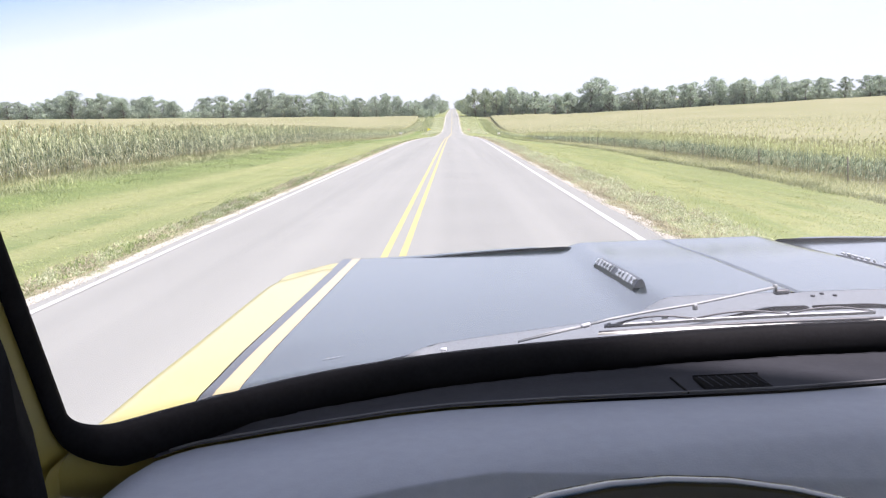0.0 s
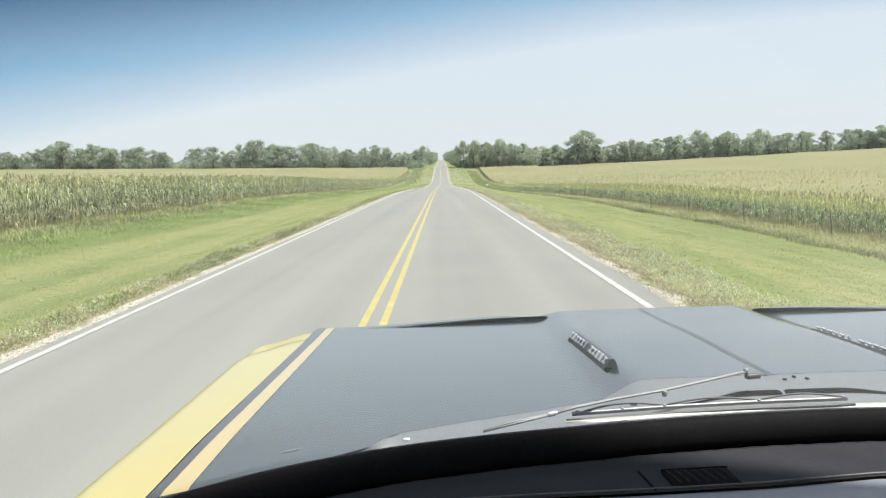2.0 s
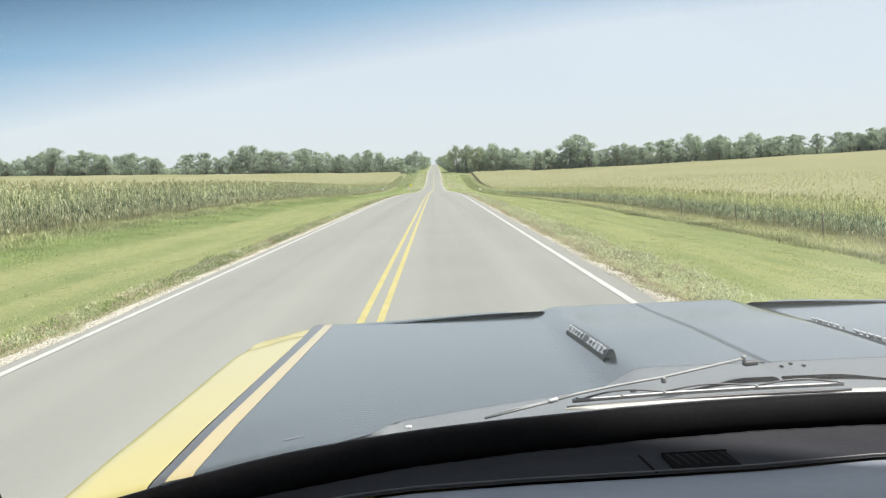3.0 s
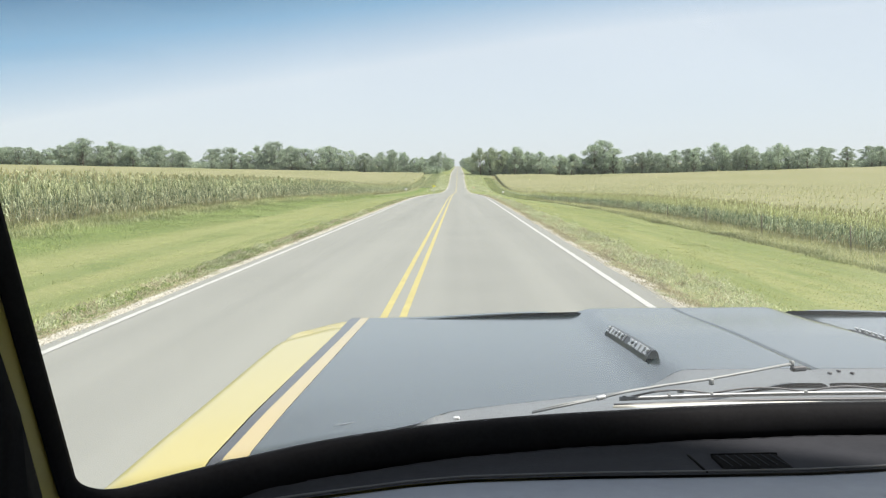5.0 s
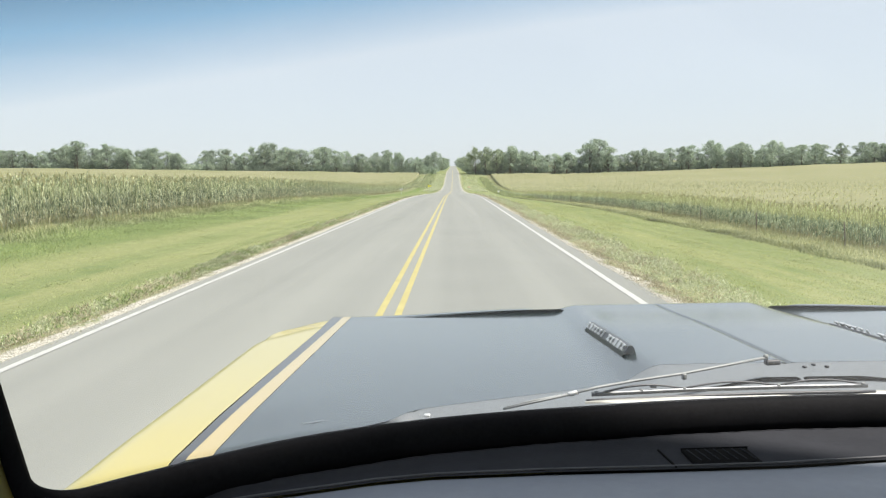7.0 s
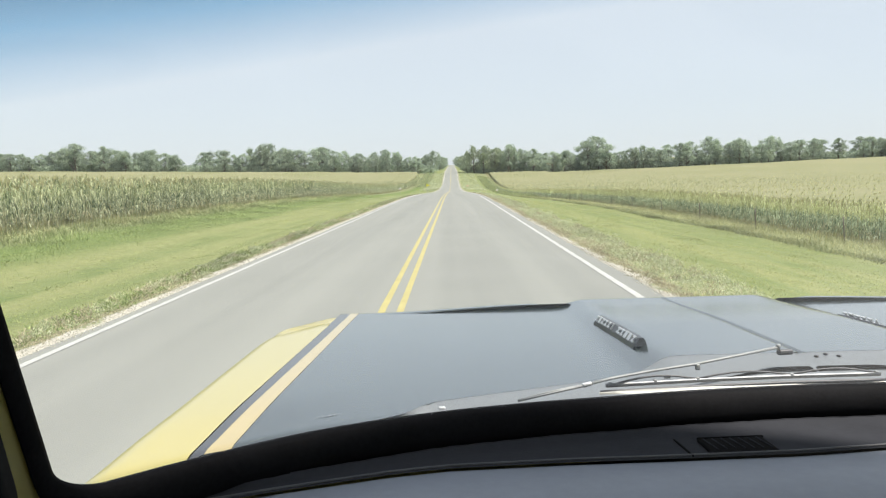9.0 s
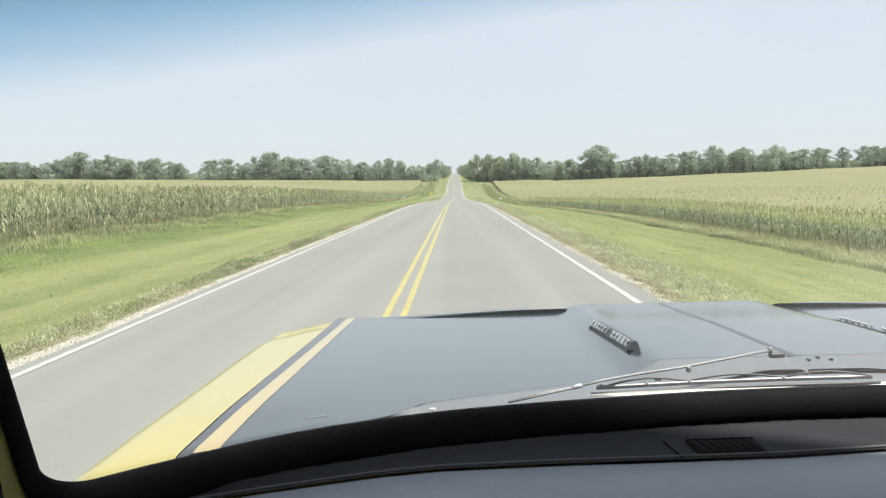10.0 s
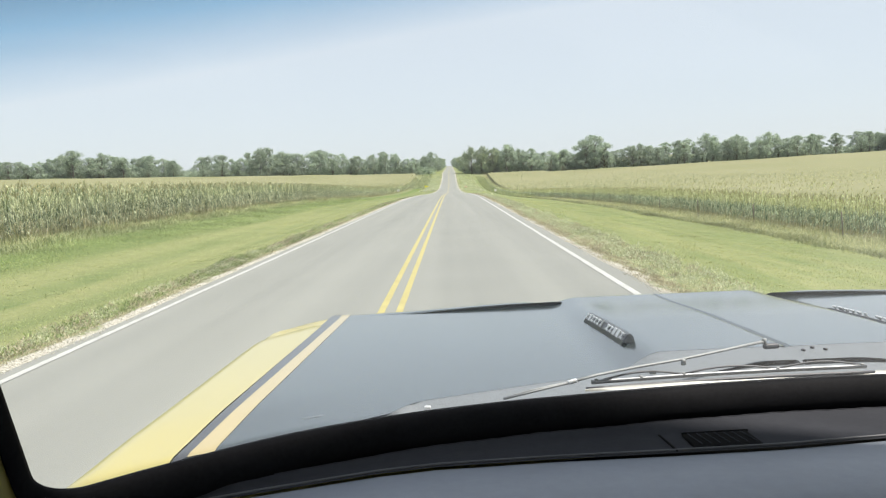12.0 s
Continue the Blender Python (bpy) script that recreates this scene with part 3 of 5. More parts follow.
for side, x0, x1, k, tall, mat, mat2 in ((-1, -5.95, -5.05, 1900, 0.12, "lush", "weeds"), (1, 3.55, 5.0, 1500, 0.13, "weeds", "dead")):
    cy = 5 + 120 * rng.random(k) ** 1.5
    cx = x0 + (x1 - x0) * rng.random(k) + 0.25 * np.sin(cy * 0.7) * np.sin(cy * 0.23)
    full = rng.random(k) < 0.25 + 0.75 * np.sin(cy * 0.45 + 1.3 * np.sin(cy * 0.19)) ** 2
    cx, cy = cx[full], cy[full]
    pick = rng.random(len(cx)) < 0.62
    for sel, m in ((pick, mat), (~pick, mat2)):
        mounds("roadside_weeds", cx[sel], cy[sel], 0.19, tall, 80, 0.028, m, "low bushy green weeds along the road edge")
    if side > 0:
        cy = 6 + 110 * rng.random(170) ** 1.5
        mounds("roadside_weeds", 3.8 + 1.1 * rng.random(170), cy, 0.24, 0.25, 120, 0.032, "weeds", "taller grey-green weed clumps along the road edge")
    else:
        cy = 6 + 90 * rng.random(260) ** 1.5
        mounds("roadside_weeds", -5.75 + 0.6 * rng.random(260), cy, 0.2, 0.13, 90, 0.028, "dead", "dry brown weed clumps along the road edge")
    k = 1000
    cy = 5 + 115 * rng.random(k) ** 1.5
    cx = (3.40 if side > 0 else x1 + 0.06) + 0.13 * rng.normal(size=k)
    mounds("roadside_weeds", cx, cy, 0.14, 0.05 if side < 0 else 0.07, 42, 0.020, "dead", "dry brown weeds at the gravel edge")
    xs, ys = tufts(650, x0, x1, 4, 130, 26, 0.15)
    blades("roadside_weeds", xs, ys, 0.05 + (0.05 if side < 0 else 0.10) * np.sin(ys * 0.9 + 2.0 * np.sin(ys * 0.23)) ** 2, 0.006, 1.5, mat, "low scrubby green and brown weeds along the road edge", "weeds")
for x0, x1, k, h in ((-17, -5.6, 50000, 0.026), (4.0, 14, 40000, 0.028)):
    ys = 5 + 75 * rng.random(k) ** 1.6
    blades("mown_grass", x0 + (x1 - x0) * rng.random(k), ys, h, 0.014, 1.9, "lawn", "short mown green verge grass", "grass")
    n = 1500 if x0 < 0 else 2600
    xs, ys = tufts(n, x0 + 0.4, x1 - 0.2, 5, 75, 18, 0.13)
    blades("mown_grass", xs, ys, h + 0.022, 0.012, 1.7, "lawn", "uneven tufts in the mown verge", "grass")
xs, ys = tufts(2600, 14.9, 18.7, 8, 170, 15, 0.3)
blades("rank_grass", xs, ys, 0.18 + 0.20 * np.sin(ys * 0.5 + np.sin(xs * 0.8) * 2) ** 2, 0.013, 1.25, "straw", "tall uncut yellow-green grass along the fence", "grass")
xs, ys = tufts(3000, 13.7, 14.9, 8, 170, 16, 0.16)
xs = xs + 0.35 * np.sin(ys * 0.21) + 0.2 * np.sin(ys * 0.83)
blades("ditch_grass", xs, ys, 0.15 + 0.13 * np.sin(ys * 0.4 + np.sin(ys * 0.13) * 2) ** 2, 0.012, 1.1, "ditch", "dense grass darkened as shade at the edge of the mown verge", "grass")
xs, ys = tufts(6500, -16.8, -11.6, 8, 120, 14, 0.3)
keep = rng.random(len(xs)) < np.clip((-11.4 - xs + 0.9 * np.sin(ys * 0.17)) / 2.6, 0.08, 1)
blades("rank_grass", xs[keep], ys[keep], 0.07 + 0.06 * np.sin(ys[keep] * 0.6 + xs[keep]) ** 2, 0.011, 1.5, "lush", "lush dark green grass on the verge before the corn", "grass")
xs, ys = tufts(1500, 14.5, 19.5, 165, 430, 12, 0.3)
blades("rank_grass", xs, ys, 0.7, 0.06, 0.45, "rank", "distant uncut grass along the field edge", "grass")
for x0, x1 in ((-11.2, -5.3), (4.2, 13)):
    xs, ys = tufts(1300, x0, x1, 270, 455, 10, 0.35)
    blades("rank_grass", xs, ys, 0.35, 0.07, 0.8, "weeds", "distant uncut grass on the road bank", "grass")
xs, ys = tufts(420, 7, 19, -20, -3, 26, 0.25)
blades("rank_grass", xs, ys, 0.8, 0.02, 0.4, "rank", "tall pale seeding grass beside the field entrance", "grass")
xs, ys = tufts(2600, -18.2, -15.6, 10, 140, 12, 0.22)
blades("rank_grass", xs, ys, 0.10 + 0.28 * np.sin(ys * 0.31 + np.sin(xs * 1.1) * 2) ** 2, 0.022, 1.1, "rank", "uncut green grass along the corn edge", "grass")
xs, ys = tufts(1500, -17.5, -16.7, 8, 150, 14, 0.15)
blades("rank_grass", xs, ys, 0.14 + 0.16 * np.sin(ys * 0.37) ** 2, 0.012, 0.9, "straw", "dry pale grass at the foot of the corn", "grass")


def stones(name, x0, x1, n, label):
    """Loose gravel along the asphalt: small uneven eight-sided stones."""
    xs, ys = x0 + (x1 - x0) * rng.random(n), 5 + 60 * rng.random(n) ** 1.7
    r = 0.004 + 0.010 * rng.random(n) ** 2
    xs = xs + 0.10 * np.sin(ys * 0.7 + x0) * np.sin(ys * 0.23)
    shape = np.array([(1, 0, 0), (0, 1, 0), (-1, 0, 0), (0, -1, 0), (0, 0, 0.7), (0, 0, -0.7)])
    V = shape[None] * (0.7 + 0.6 * rng.random((n, 6, 1))) * r[:, None, None]
    a = rng.random(n) * 6.28
    c, q = np.cos(a)[:, None], np.sin(a)[:, None]
    V = np.stack([V[:, :, 0] * c - V[:, :, 1] * q + xs[:, None], V[:, :, 0] * q + V[:, :, 1] * c + ys[:, None], V[:, :, 2] + (land(xs, ys) + 0.004)[:, None]], 2).reshape(-1, 3)
    F = np.array([(0, 1, 4), (1, 2, 4), (2, 3, 4), (3, 0, 4), (1, 0, 5), (2, 1, 5), (3, 2, 5), (0, 3, 5)])
    T = (F[None] + (np.arange(n) * 6)[:, None, None]).reshape(-1, 3)
    return tagged(many(name, V, T, ["stone"]), label, "gravel", kind="stuff")


stones("gravel_stones", -4.95, -4.50, 9000, "loose pale gravel along the edge of the asphalt")
stones("gravel_stones", 3.02, 3.60, 9000, "loose pale gravel along the edge of the asphalt")


def corn_template(seed, tops=False):
    """One maize plant: stalk, arching leaves and a tassel, as triangles with material numbers."""
    r = np.random.default_rng(seed)
    V, T, K = [], [], []
    h = 2.0 + 0.25 * r.random()

    def quad(a, b, c, d, k):
        i = len(V)
        V.extend([a, b, c, d])
        T.extend([(i, i + 1, i + 2), (i, i + 2, i + 3)])
        K.extend([k, k])
    if not tops:
        for k in range(3):
            a, b = 2 * np.pi * k / 3, 2 * np.pi * (k + 1) / 3
            quad((0.014 * np.cos(a), 0.014 * np.sin(a), 0), (0.014 * np.cos(b), 0.014 * np.sin(b), 0), (0.007 * np.cos(b), 0.007 * np.sin(b), h), (0.007 * np.cos(a), 0.007 * np.sin(a), h), 1)
    turn = r.random() * 6.28
    for i, z in enumerate(np.linspace(0.35 if not tops else 1.45, h - 0.12, 22 if not tops else 5)):
        a = turn + np.pi * (i % 2) + r.normal() * 0.45
        ln, w = 0.20 + 0.22 * r.random(), 0.012 + 0.010 * r.random()
        d, s = np.array([np.cos(a), np.sin(a), 0]), np.array([-np.sin(a), np.cos(a), 0])
        p = np.array([0, 0, z])
        rise, droop = 0.14 + 0.22 * r.random(), 0.02 + 0.34 * r.random()
        q1 = p + d * ln * 0.35 + np.array([0, 0, rise])
        q2 = p + d * ln * 0.75 + np.array([0, 0, rise * 0.9 - 0.3 * droop])
        q3 = p + d * ln * 1.05 + np.array([0, 0, rise * 0.4 - droop])
        j = len(V)
        V.extend([p - s * w * 0.3, p + s * w * 0.3, q1 - s * w, q1 + s * w, q2 - s * w * 0.8, q2 + s * w * 0.8, q3])
        T.extend([(j, j + 1, j + 3), (j, j + 3, j + 2), (j + 2, j + 3, j + 5), (j + 2, j + 5, j + 4), (j + 4, j + 5, j + 6)])
        dry = z < 0.75 and r.random() < 0.3
        K.extend([3 if dry else 2 if z > 0.68 * h else 0] * 5)
    for i in range(5 if not tops else 7):
        a, o = r.random() * 6.28, 0.03 if i == 0 else 0.06 + 0.10 * r.random()
        tip = np.array([o * np.cos(a), o * np.sin(a), h + 0.30 - 0.06 * r.random()])
        j = len(V)
        V.extend([(-0.018, 0, h - 0.02), (0.018, 0, h - 0.02), tip])
        T.append((j, j + 1, j + 2))
        K.append(1)
    return np.array(V, dtype=float), np.array(T), np.array(K)


def corn(name, xs, ys, tops, label, scale=1.0, leaves=("corn", "tassel", "corn_upper", "husk")):
    """A stand of maize plants at places on the land."""
    kinds = [corn_template(s, tops) for s in range(9)]
    pick = rng.integers(0, 9, len(xs))
    Vs, Ts, Ks, at = [], [], [], 0
    for k, (V, T, K) in enumerate(kinds):
        sel = np.nonzero(pick == k)[0]
        if not len(sel):
            continue
        n = len(sel)
        a = rng.random(n) * 6.28
        sc = scale * (0.88 + 0.22 * rng.random(n))
        c, s = np.cos(a)[:, None], np.sin(a)[:, None]
        lean = rng.normal(size=(n, 2)) * 0.05
        x = (V[None, :, 0] * c - V[None, :, 1] * s) * sc[:, None] + V[None, :, 2] * lean[:, :1] + xs[sel][:, None]
        y = (V[None, :, 0] * s + V[None, :, 1] * c) * sc[:, None] + V[None, :, 2] * lean[:, 1:] + ys[sel][:, None]
        z = V[None, :, 2] * sc[:, None] + land(xs[sel], ys[sel])[:, None] - 0.02
        Vs.append(np.stack([x, y, z], 2).reshape(-1, 3))
        Ts.append((T[None] + (at + np.arange(n) * len(V))[:, None, None]).reshape(-1, 3))
        Ks.append(np.tile(K, n))
        at += n * len(V)
    return tagged(many(name, np.concatenate(Vs), np.concatenate(Ts), list(leaves), np.concatenate(Ks)), label, "corn field", kind="stuff")


def rows_of(x0, step, count, y0, y1, gap, sign=1):
    xs, ys = [], []
    for i in range(count):
        y = np.arange(y0, y1, gap) + rng.random() * gap
        ys.append(y + 0.05 * rng.normal(size=len(y)))
        xs.append(np.full(len(y), x0 + sign * step * i) + 0.04 * rng.normal(size=len(y)))
    return np.concatenate(xs), np.concatenate(ys)


LEFT_EDGE, RIGHT_EDGE = -17.6, 18.9
PALE = ("corn_pale", "tassel", "corn_yellow", "husk")
corn("corn_plants", *rows_of(LEFT_EDGE, 0.76, 4, 4, 190, 0.17, -1), False, "tall green corn with tan tassels beside the verge", 0.91)
corn("corn_plants", *rows_of(RIGHT_EDGE, 0.76, 4, 6, 190, 0.20), False, "green corn with yellowing tops behind the fence", 0.80, PALE)
corn("corn_plants", *rows_of(LEFT_EDGE, 0.76, 3, 190, 400, 0.7, -1), False, "distant green corn beside the verge", 0.94)
corn("corn_plants", *rows_of(RIGHT_EDGE, 0.76, 3, 190, 400, 0.7), False, "distant green corn behind the fence", 0.68, PALE)
corn("corn_plants", *rows_of(-11.0, 0.76, 8, 305, 446, 0.9, -1), False, "distant green corn reaching close to the road", 0.6)
k = 11500
corn("corn_tops", RIGHT_EDGE + 3.6 + 150 * rng.random(k) ** 1.5, 5 + 330 * rng.random(k) ** 1.2, True, "yellowing tops of tasselled corn across the field", 0.68, PALE)
k = 7000
corn("corn_tops", LEFT_EDGE - 3.7 - 110 * rng.random(k) ** 1.5, 5 + 330 * rng.random(k) ** 1.2, True, "tops of tasselled corn across the field")
k = 3500
far_x = np.where(rng.random(k) < 0.5, RIGHT_EDGE + 1 + 90 * rng.random(k), LEFT_EDGE - 1 - 90 * rng.random(k))
corn("corn_tops", far_x, 190 + 250 * rng.random(k), True, "tops of tasselled corn on the far slope")


def canopy(name, sign, edge, label):
    """The closed roof of leaves of a corn field, seen between and behind the outer rows."""
    xs = edge + sign * np.concatenate([[3.1], np.geomspace(3.5, 900, 60)])
    ys = np.concatenate([np.linspace(-40, 448, 210)])
    A, B = np.meshgrid(xs, ys)
    H = land(A, B) + (1.18 if sign > 0 else 1.66) + 0.12 * np.sin(A * 8.2 + np.sin(B)) * np.sin(B * 2.1) + 0.10 * rng.normal(size=A.shape)
    H[:, 0] -= 1.7
    i = (np.arange(len(ys) - 1)[:, None] * len(xs) + np.arange(len(xs) - 1)[None, :]).ravel()
    w = len(xs)
    T = np.concatenate([np.stack([i, i + 1, i + w + 1], 1), np.stack([i, i + w + 1, i + w], 1)])
    return tagged(many(name, np.stack([A.ravel(), B.ravel(), H.ravel()], 1), T, ["canopy"], smooth=True), label, "corn field", kind="stuff")


canopy("corn_canopy", 1, RIGHT_EDGE, "wide field of tasselled green and tan corn")
canopy("corn_canopy", -1, LEFT_EDGE, "wide field of tasselled green and tan corn")


# ---- trees ----
def tree(seed, height, spread, base, willow=False):
    """A broad tree: tapered trunk with limbs, and a crown of leaf sprays in uneven clumps."""
    r = np.random.default_rng(seed)
    root = new("tree")
    bm = bmesh.new()
    lean = r.normal(size=2) * 0.4
    top = (lean[0], lean[1], height * 0.72)
    tube([(0, 0, -0.3), (lean[0] * 0.3, lean[1] * 0.3, height * 0.3), top], [height * 0.022, height * 0.016, height * 0.004], 7, bm)
    clumps = []
    for i in range(36):
        a, z = r.random() * 6.28, height * (base + (0.95 - base) * (i + 0.5) / 36)
        f = math.sin(math.pi * min(1, max(0.12, (z / height - base + 0.12) / (1.1 - base)))) ** 0.7
        rad = spread * f * (0.25 + 0.8 * r.random())
        c = np.array([rad * math.cos(a), rad * math.sin(a), z])
        start = (lean[0] * 0.4, lean[1] * 0.4, max(height * 0.12, z - height * 0.22))
        tube([start, tuple(0.5 * (np.array(start) + c) + (0, 0, 0.2)), tuple(c)], [height * 0.008, height * 0.005, 0.03], 5, bm)
        clumps.append((c, spread * (0.10 + 0.19 * r.random() ** 1.4)))
    clumps.append((np.array([lean[0], lean[1], height * 0.9]), spread * 0.2))
    clumps.append((np.array([0, 0, height * 0.6]), spread * 0.34))
    tr = part("trunk", bm, "bark", root, "grey bark trunk and limbs")
    P, S = [], []
    for c, s in clumps:
        n = int(40 + 170 * (s / spread / 0.35) ** 2)
        d = r.normal(size=(n, 3))
        d /= np.linalg.norm(d, axis=1)[:, None]
        rr = s * (0.3 + 1.0 * r.random(n))
        P.append(c + d * rr[:, None] * np.array([1.1, 1.1, 0.8 if not willow else 1.3]))
    P = np.concatenate(P)
    n = len(P)
    u = r.normal(size=(n, 3))
    u /= np.linalg.norm(u, axis=1)[:, None]
    v = np.cross(u, r.normal(size=(n, 3)))
    v /= np.linalg.norm(v, axis=1)[:, None]
    if willow:
        v = v * 0.5 + np.array([0, 0, -1.1])
    sz = (0.18 + 0.22 * r.random(n))[:, None] * height / 15
    V = np.stack([P - u * sz * 0.6, P + u * sz * 0.6, P + v * sz * 1.3 + u * sz * 0.2, P - v * sz * 0.9], 1).reshape(-1, 3)
    i = np.arange(n)[:, None] * 4
    T = np.concatenate([i + [0, 1, 2], i + [0, 3, 1]])
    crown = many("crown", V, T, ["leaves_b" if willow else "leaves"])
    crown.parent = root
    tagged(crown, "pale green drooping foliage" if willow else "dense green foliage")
    return root


kinds = [tree(11, 15, 6.6, 0.16), tree(12, 15, 6.0, 0.22), tree(13, 14, 7.0, 0.12), tree(14, 15, 6.2, 0.28), tree(15, 13, 5.8, 0.12), tree(16, 14, 7.2, 0.18), tree(17, 15, 6.8, 0.2), tree(18, 12, 7.0, 0.08)]
willow = tree(21, 15, 6.2, 0.12, True)
TREES = random.Random(5)


def plant(kind, x, y, size, label, group="trees along the far field edge"):
    m = pose(x, y, float(land(x, y)) - 0.1, 0, 0, TREES.random() * 360) @ Matrix.Diagonal((size * TREES.uniform(0.95, 1.3), size * TREES.uniform(0.95, 1.3), size * GROW * TREES.uniform(0.86, 1.08), 1))
    t = copy_thing(kind, Matrix())
    t.matrix_basis = m
    return tagged(t, label, "tree", group)


GROW = 1.12
T_LABEL = "full leafy green tree in the row beyond the fields"
x = -13.0
while x > -430:
    gap = 1.9 + 3.0 * TREES.random()
    if not (-172 < x < -162):
        plant(TREES.choice(kinds), x, 465 + TREES.uniform(-9, 9), TREES.uniform(0.74, 1.08) * (0.93 + 0.11 * math.sin(x * 0.05)), T_LABEL)
    x -= gap
x = 24.0
while x < 430:
    gap = 1.9 + 3.0 * TREES.random()
    if not (237 < x < 248):
        plant(TREES.choice(kinds), x, 462 + TREES.uniform(-9, 9), TREES.uniform(0.74, 1.08) * (0.93 + 0.11 * math.sin(x * 0.043 + 1)), T_LABEL)
    x += gap
for x, y, s in ((8.8, 463, 0.74), (13.5, 458, 0.95), (19.5, 460, 1.0), (26, 457, 0.92)):
    plant(willow, x, y, s, "broad drooping willow beside the road")
for x, y, s in ((84, 458, 1.22), (90, 463, 1.26), (95, 457, 1.1)):
    plant(kinds[0], x, y, s, "tallest leafy green tree standing above the row")
for x, y, s in ((-9.5, 560, 0.62), (-9, 640, 0.7), (-13, 660, 0.8), (-19, 650, 0.8), (-25, 655, 0.75), (-33, 660, 0.8), (-8.5, 760, 0.75), (-14, 780, 0.85), (-8, 930, 0.8), (-12, 960, 0.9), (8, 560, 0.7), (7.5, 680, 0.75), (7, 840, 0.8), (6.5, 980, 0.85), (11, 960, 0.9)):
    plant(kinds[4], x, y, s, "small green tree farther along the road", "trees farther along the road")
for k in kinds + [willow]:
    for c in list(k.children):
        bpy.data.objects.remove(c)
    bpy.data.objects.remove(k)


# scrub under the trees
for x0, x1, n in ((-430, -11, 1300), (8, 430, 1300)):
    cx, cy = x0 + (x1 - x0) * rng.random(n), 458 + 16 * rng.random(n)
    px, py = np.repeat(cx, 40), np.repeat(cy, 40)
    k = len(px)
    d = rng.normal(size=(k, 3))
    d /= np.linalg.norm(d, axis=1)[:, None]
    ctr = np.stack([px, py, land(px, py) + 2.2], 1) + d * np.array([1.3, 1.0, 1.2]) * (1.2 + 1.0 * rng.random(k))[:, None]
    u, v = rng.normal(size=(k, 3)) * 0.28, rng.normal(size=(k, 3)) * 0.28
    i = np.arange(k)[:, None] * 3
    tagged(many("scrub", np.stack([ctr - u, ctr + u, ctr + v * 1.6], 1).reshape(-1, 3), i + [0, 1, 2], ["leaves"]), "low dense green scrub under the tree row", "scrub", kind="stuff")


# ---- signs and posts ----
def field_sign(x, y, label, w=0.62, h=0.44, top=1.55):
    g = float(land(x, y))
    root = new("field_sign")
    root.matrix_basis = pose(x, y, g)
    part("post", block(0, 0.02, top / 2 - 0.1, 0.035, 0.02, top + 0.2, 0.004), "steel", root)
    part("panel", block(0, 0, top - h / 2, w, 0.012, h, 0.004), "sign", root)
    part("lettering", block(0, -0.0085, top - h + 0.10, w * 0.78, 0.004, 0.055), "red", root, "red bar of unreadable lettering", False)
    part("emblem", block(0, -0.0085, top - 0.16, w * 0.24, 0.004, 0.12, 0.0015), "ink", root, "dark green emblem")
    return tagged(root, label, "sign", "field signs")


field_sign(-16.3, 3, "white field sign with red lettering before the corn")
field_sign(-13.2, 186, "small white field sign before the corn")
field_sign(11.8, 196, "small white field sign on the verge", 0.6, 0.45, 1.4)
field_sign(12.5, -12, "white field sign standing in tall grass", 0.62, 0.5, 1.6)


def pennant_sign(x, y):
    g = float(land(x, y))
    root = new("road_sign")
    root.matrix_basis = pose(x, y, g)
    part("post", block(0, 0.03, 1.2, 0.05, 0.03, 2.8, 0.004), "steel", root)
    bm = bmesh.new()
    f = [bm.verts.new(p) for p in ((-0.6, 0, 2.5), (-0.6, 0, 1.65), (0.6, 0, 2.08))]
    b = [bm.verts.new((v.co.x, 0.01, v.co.z)) for v in f]
    bm.faces.new(f), bm.faces.new(b[::-1])
    for i in range(3):
        bm.faces.new((f[i], b[i], b[(i + 1) % 3], f[(i + 1) % 3]))
    part("panel", bm, "pennant", root, smooth=False)
    return tagged(root, "yellow pennant-shaped road sign on a steel post", "road sign")


pennant_sign(-7.2, 222)
root = new("road_sign")
root.matrix_basis = pose(4.6, 226, float(land(4.6, 226)))
part("post", block(0, 0.03, 0.75, 0.05, 0.03, 1.9, 0.004), "steel", root)
part("panel", block(0, 0, 1.5, 0.75, 0.012, 0.5, 0.01, (0, 12, 0)), "faded", root)
tagged(root, "faded orange road sign leaning beside the road", "road sign")
root = new("delineator_post")
root.matrix_basis = pose(-5.9, 174, float(land(-5.9, 174)))
part("post", block(0, 0, 0.5, 0.06, 0.02, 1.2, 0.004), "steel", root)
part("reflector", block(0, -0.014, 0.98, 0.07, 0.008, 0.1, 0.003), "sign", root, "white reflector")
tagged(root, "slim steel delineator post with a white reflector", "road post")

first = None
for i, y in enumerate(np.arange(14, 190, 9.5)):
    if first is None:
        first = new("fence_post")
        part("stake", tube([(0, 0, -0.3), (0.01, 0, 0.6), (0, 0.01, 1.25)], [0.034, 0.032, 0.028], 8), "post", first)
        first.matrix_basis = pose(17.3, y, float(land(17.3, y)))
        tagged(first, "weathered wooden fence post in tall grass", "fence post", "fence posts along the field")
    else:
        copy_thing(first, pose(17.3 + TREES.uniform(-0.1, 0.1), y, float(land(17.3, y)), TREES.uniform(-4, 4), TREES.uniform(-4, 4), TREES.random() * 90))


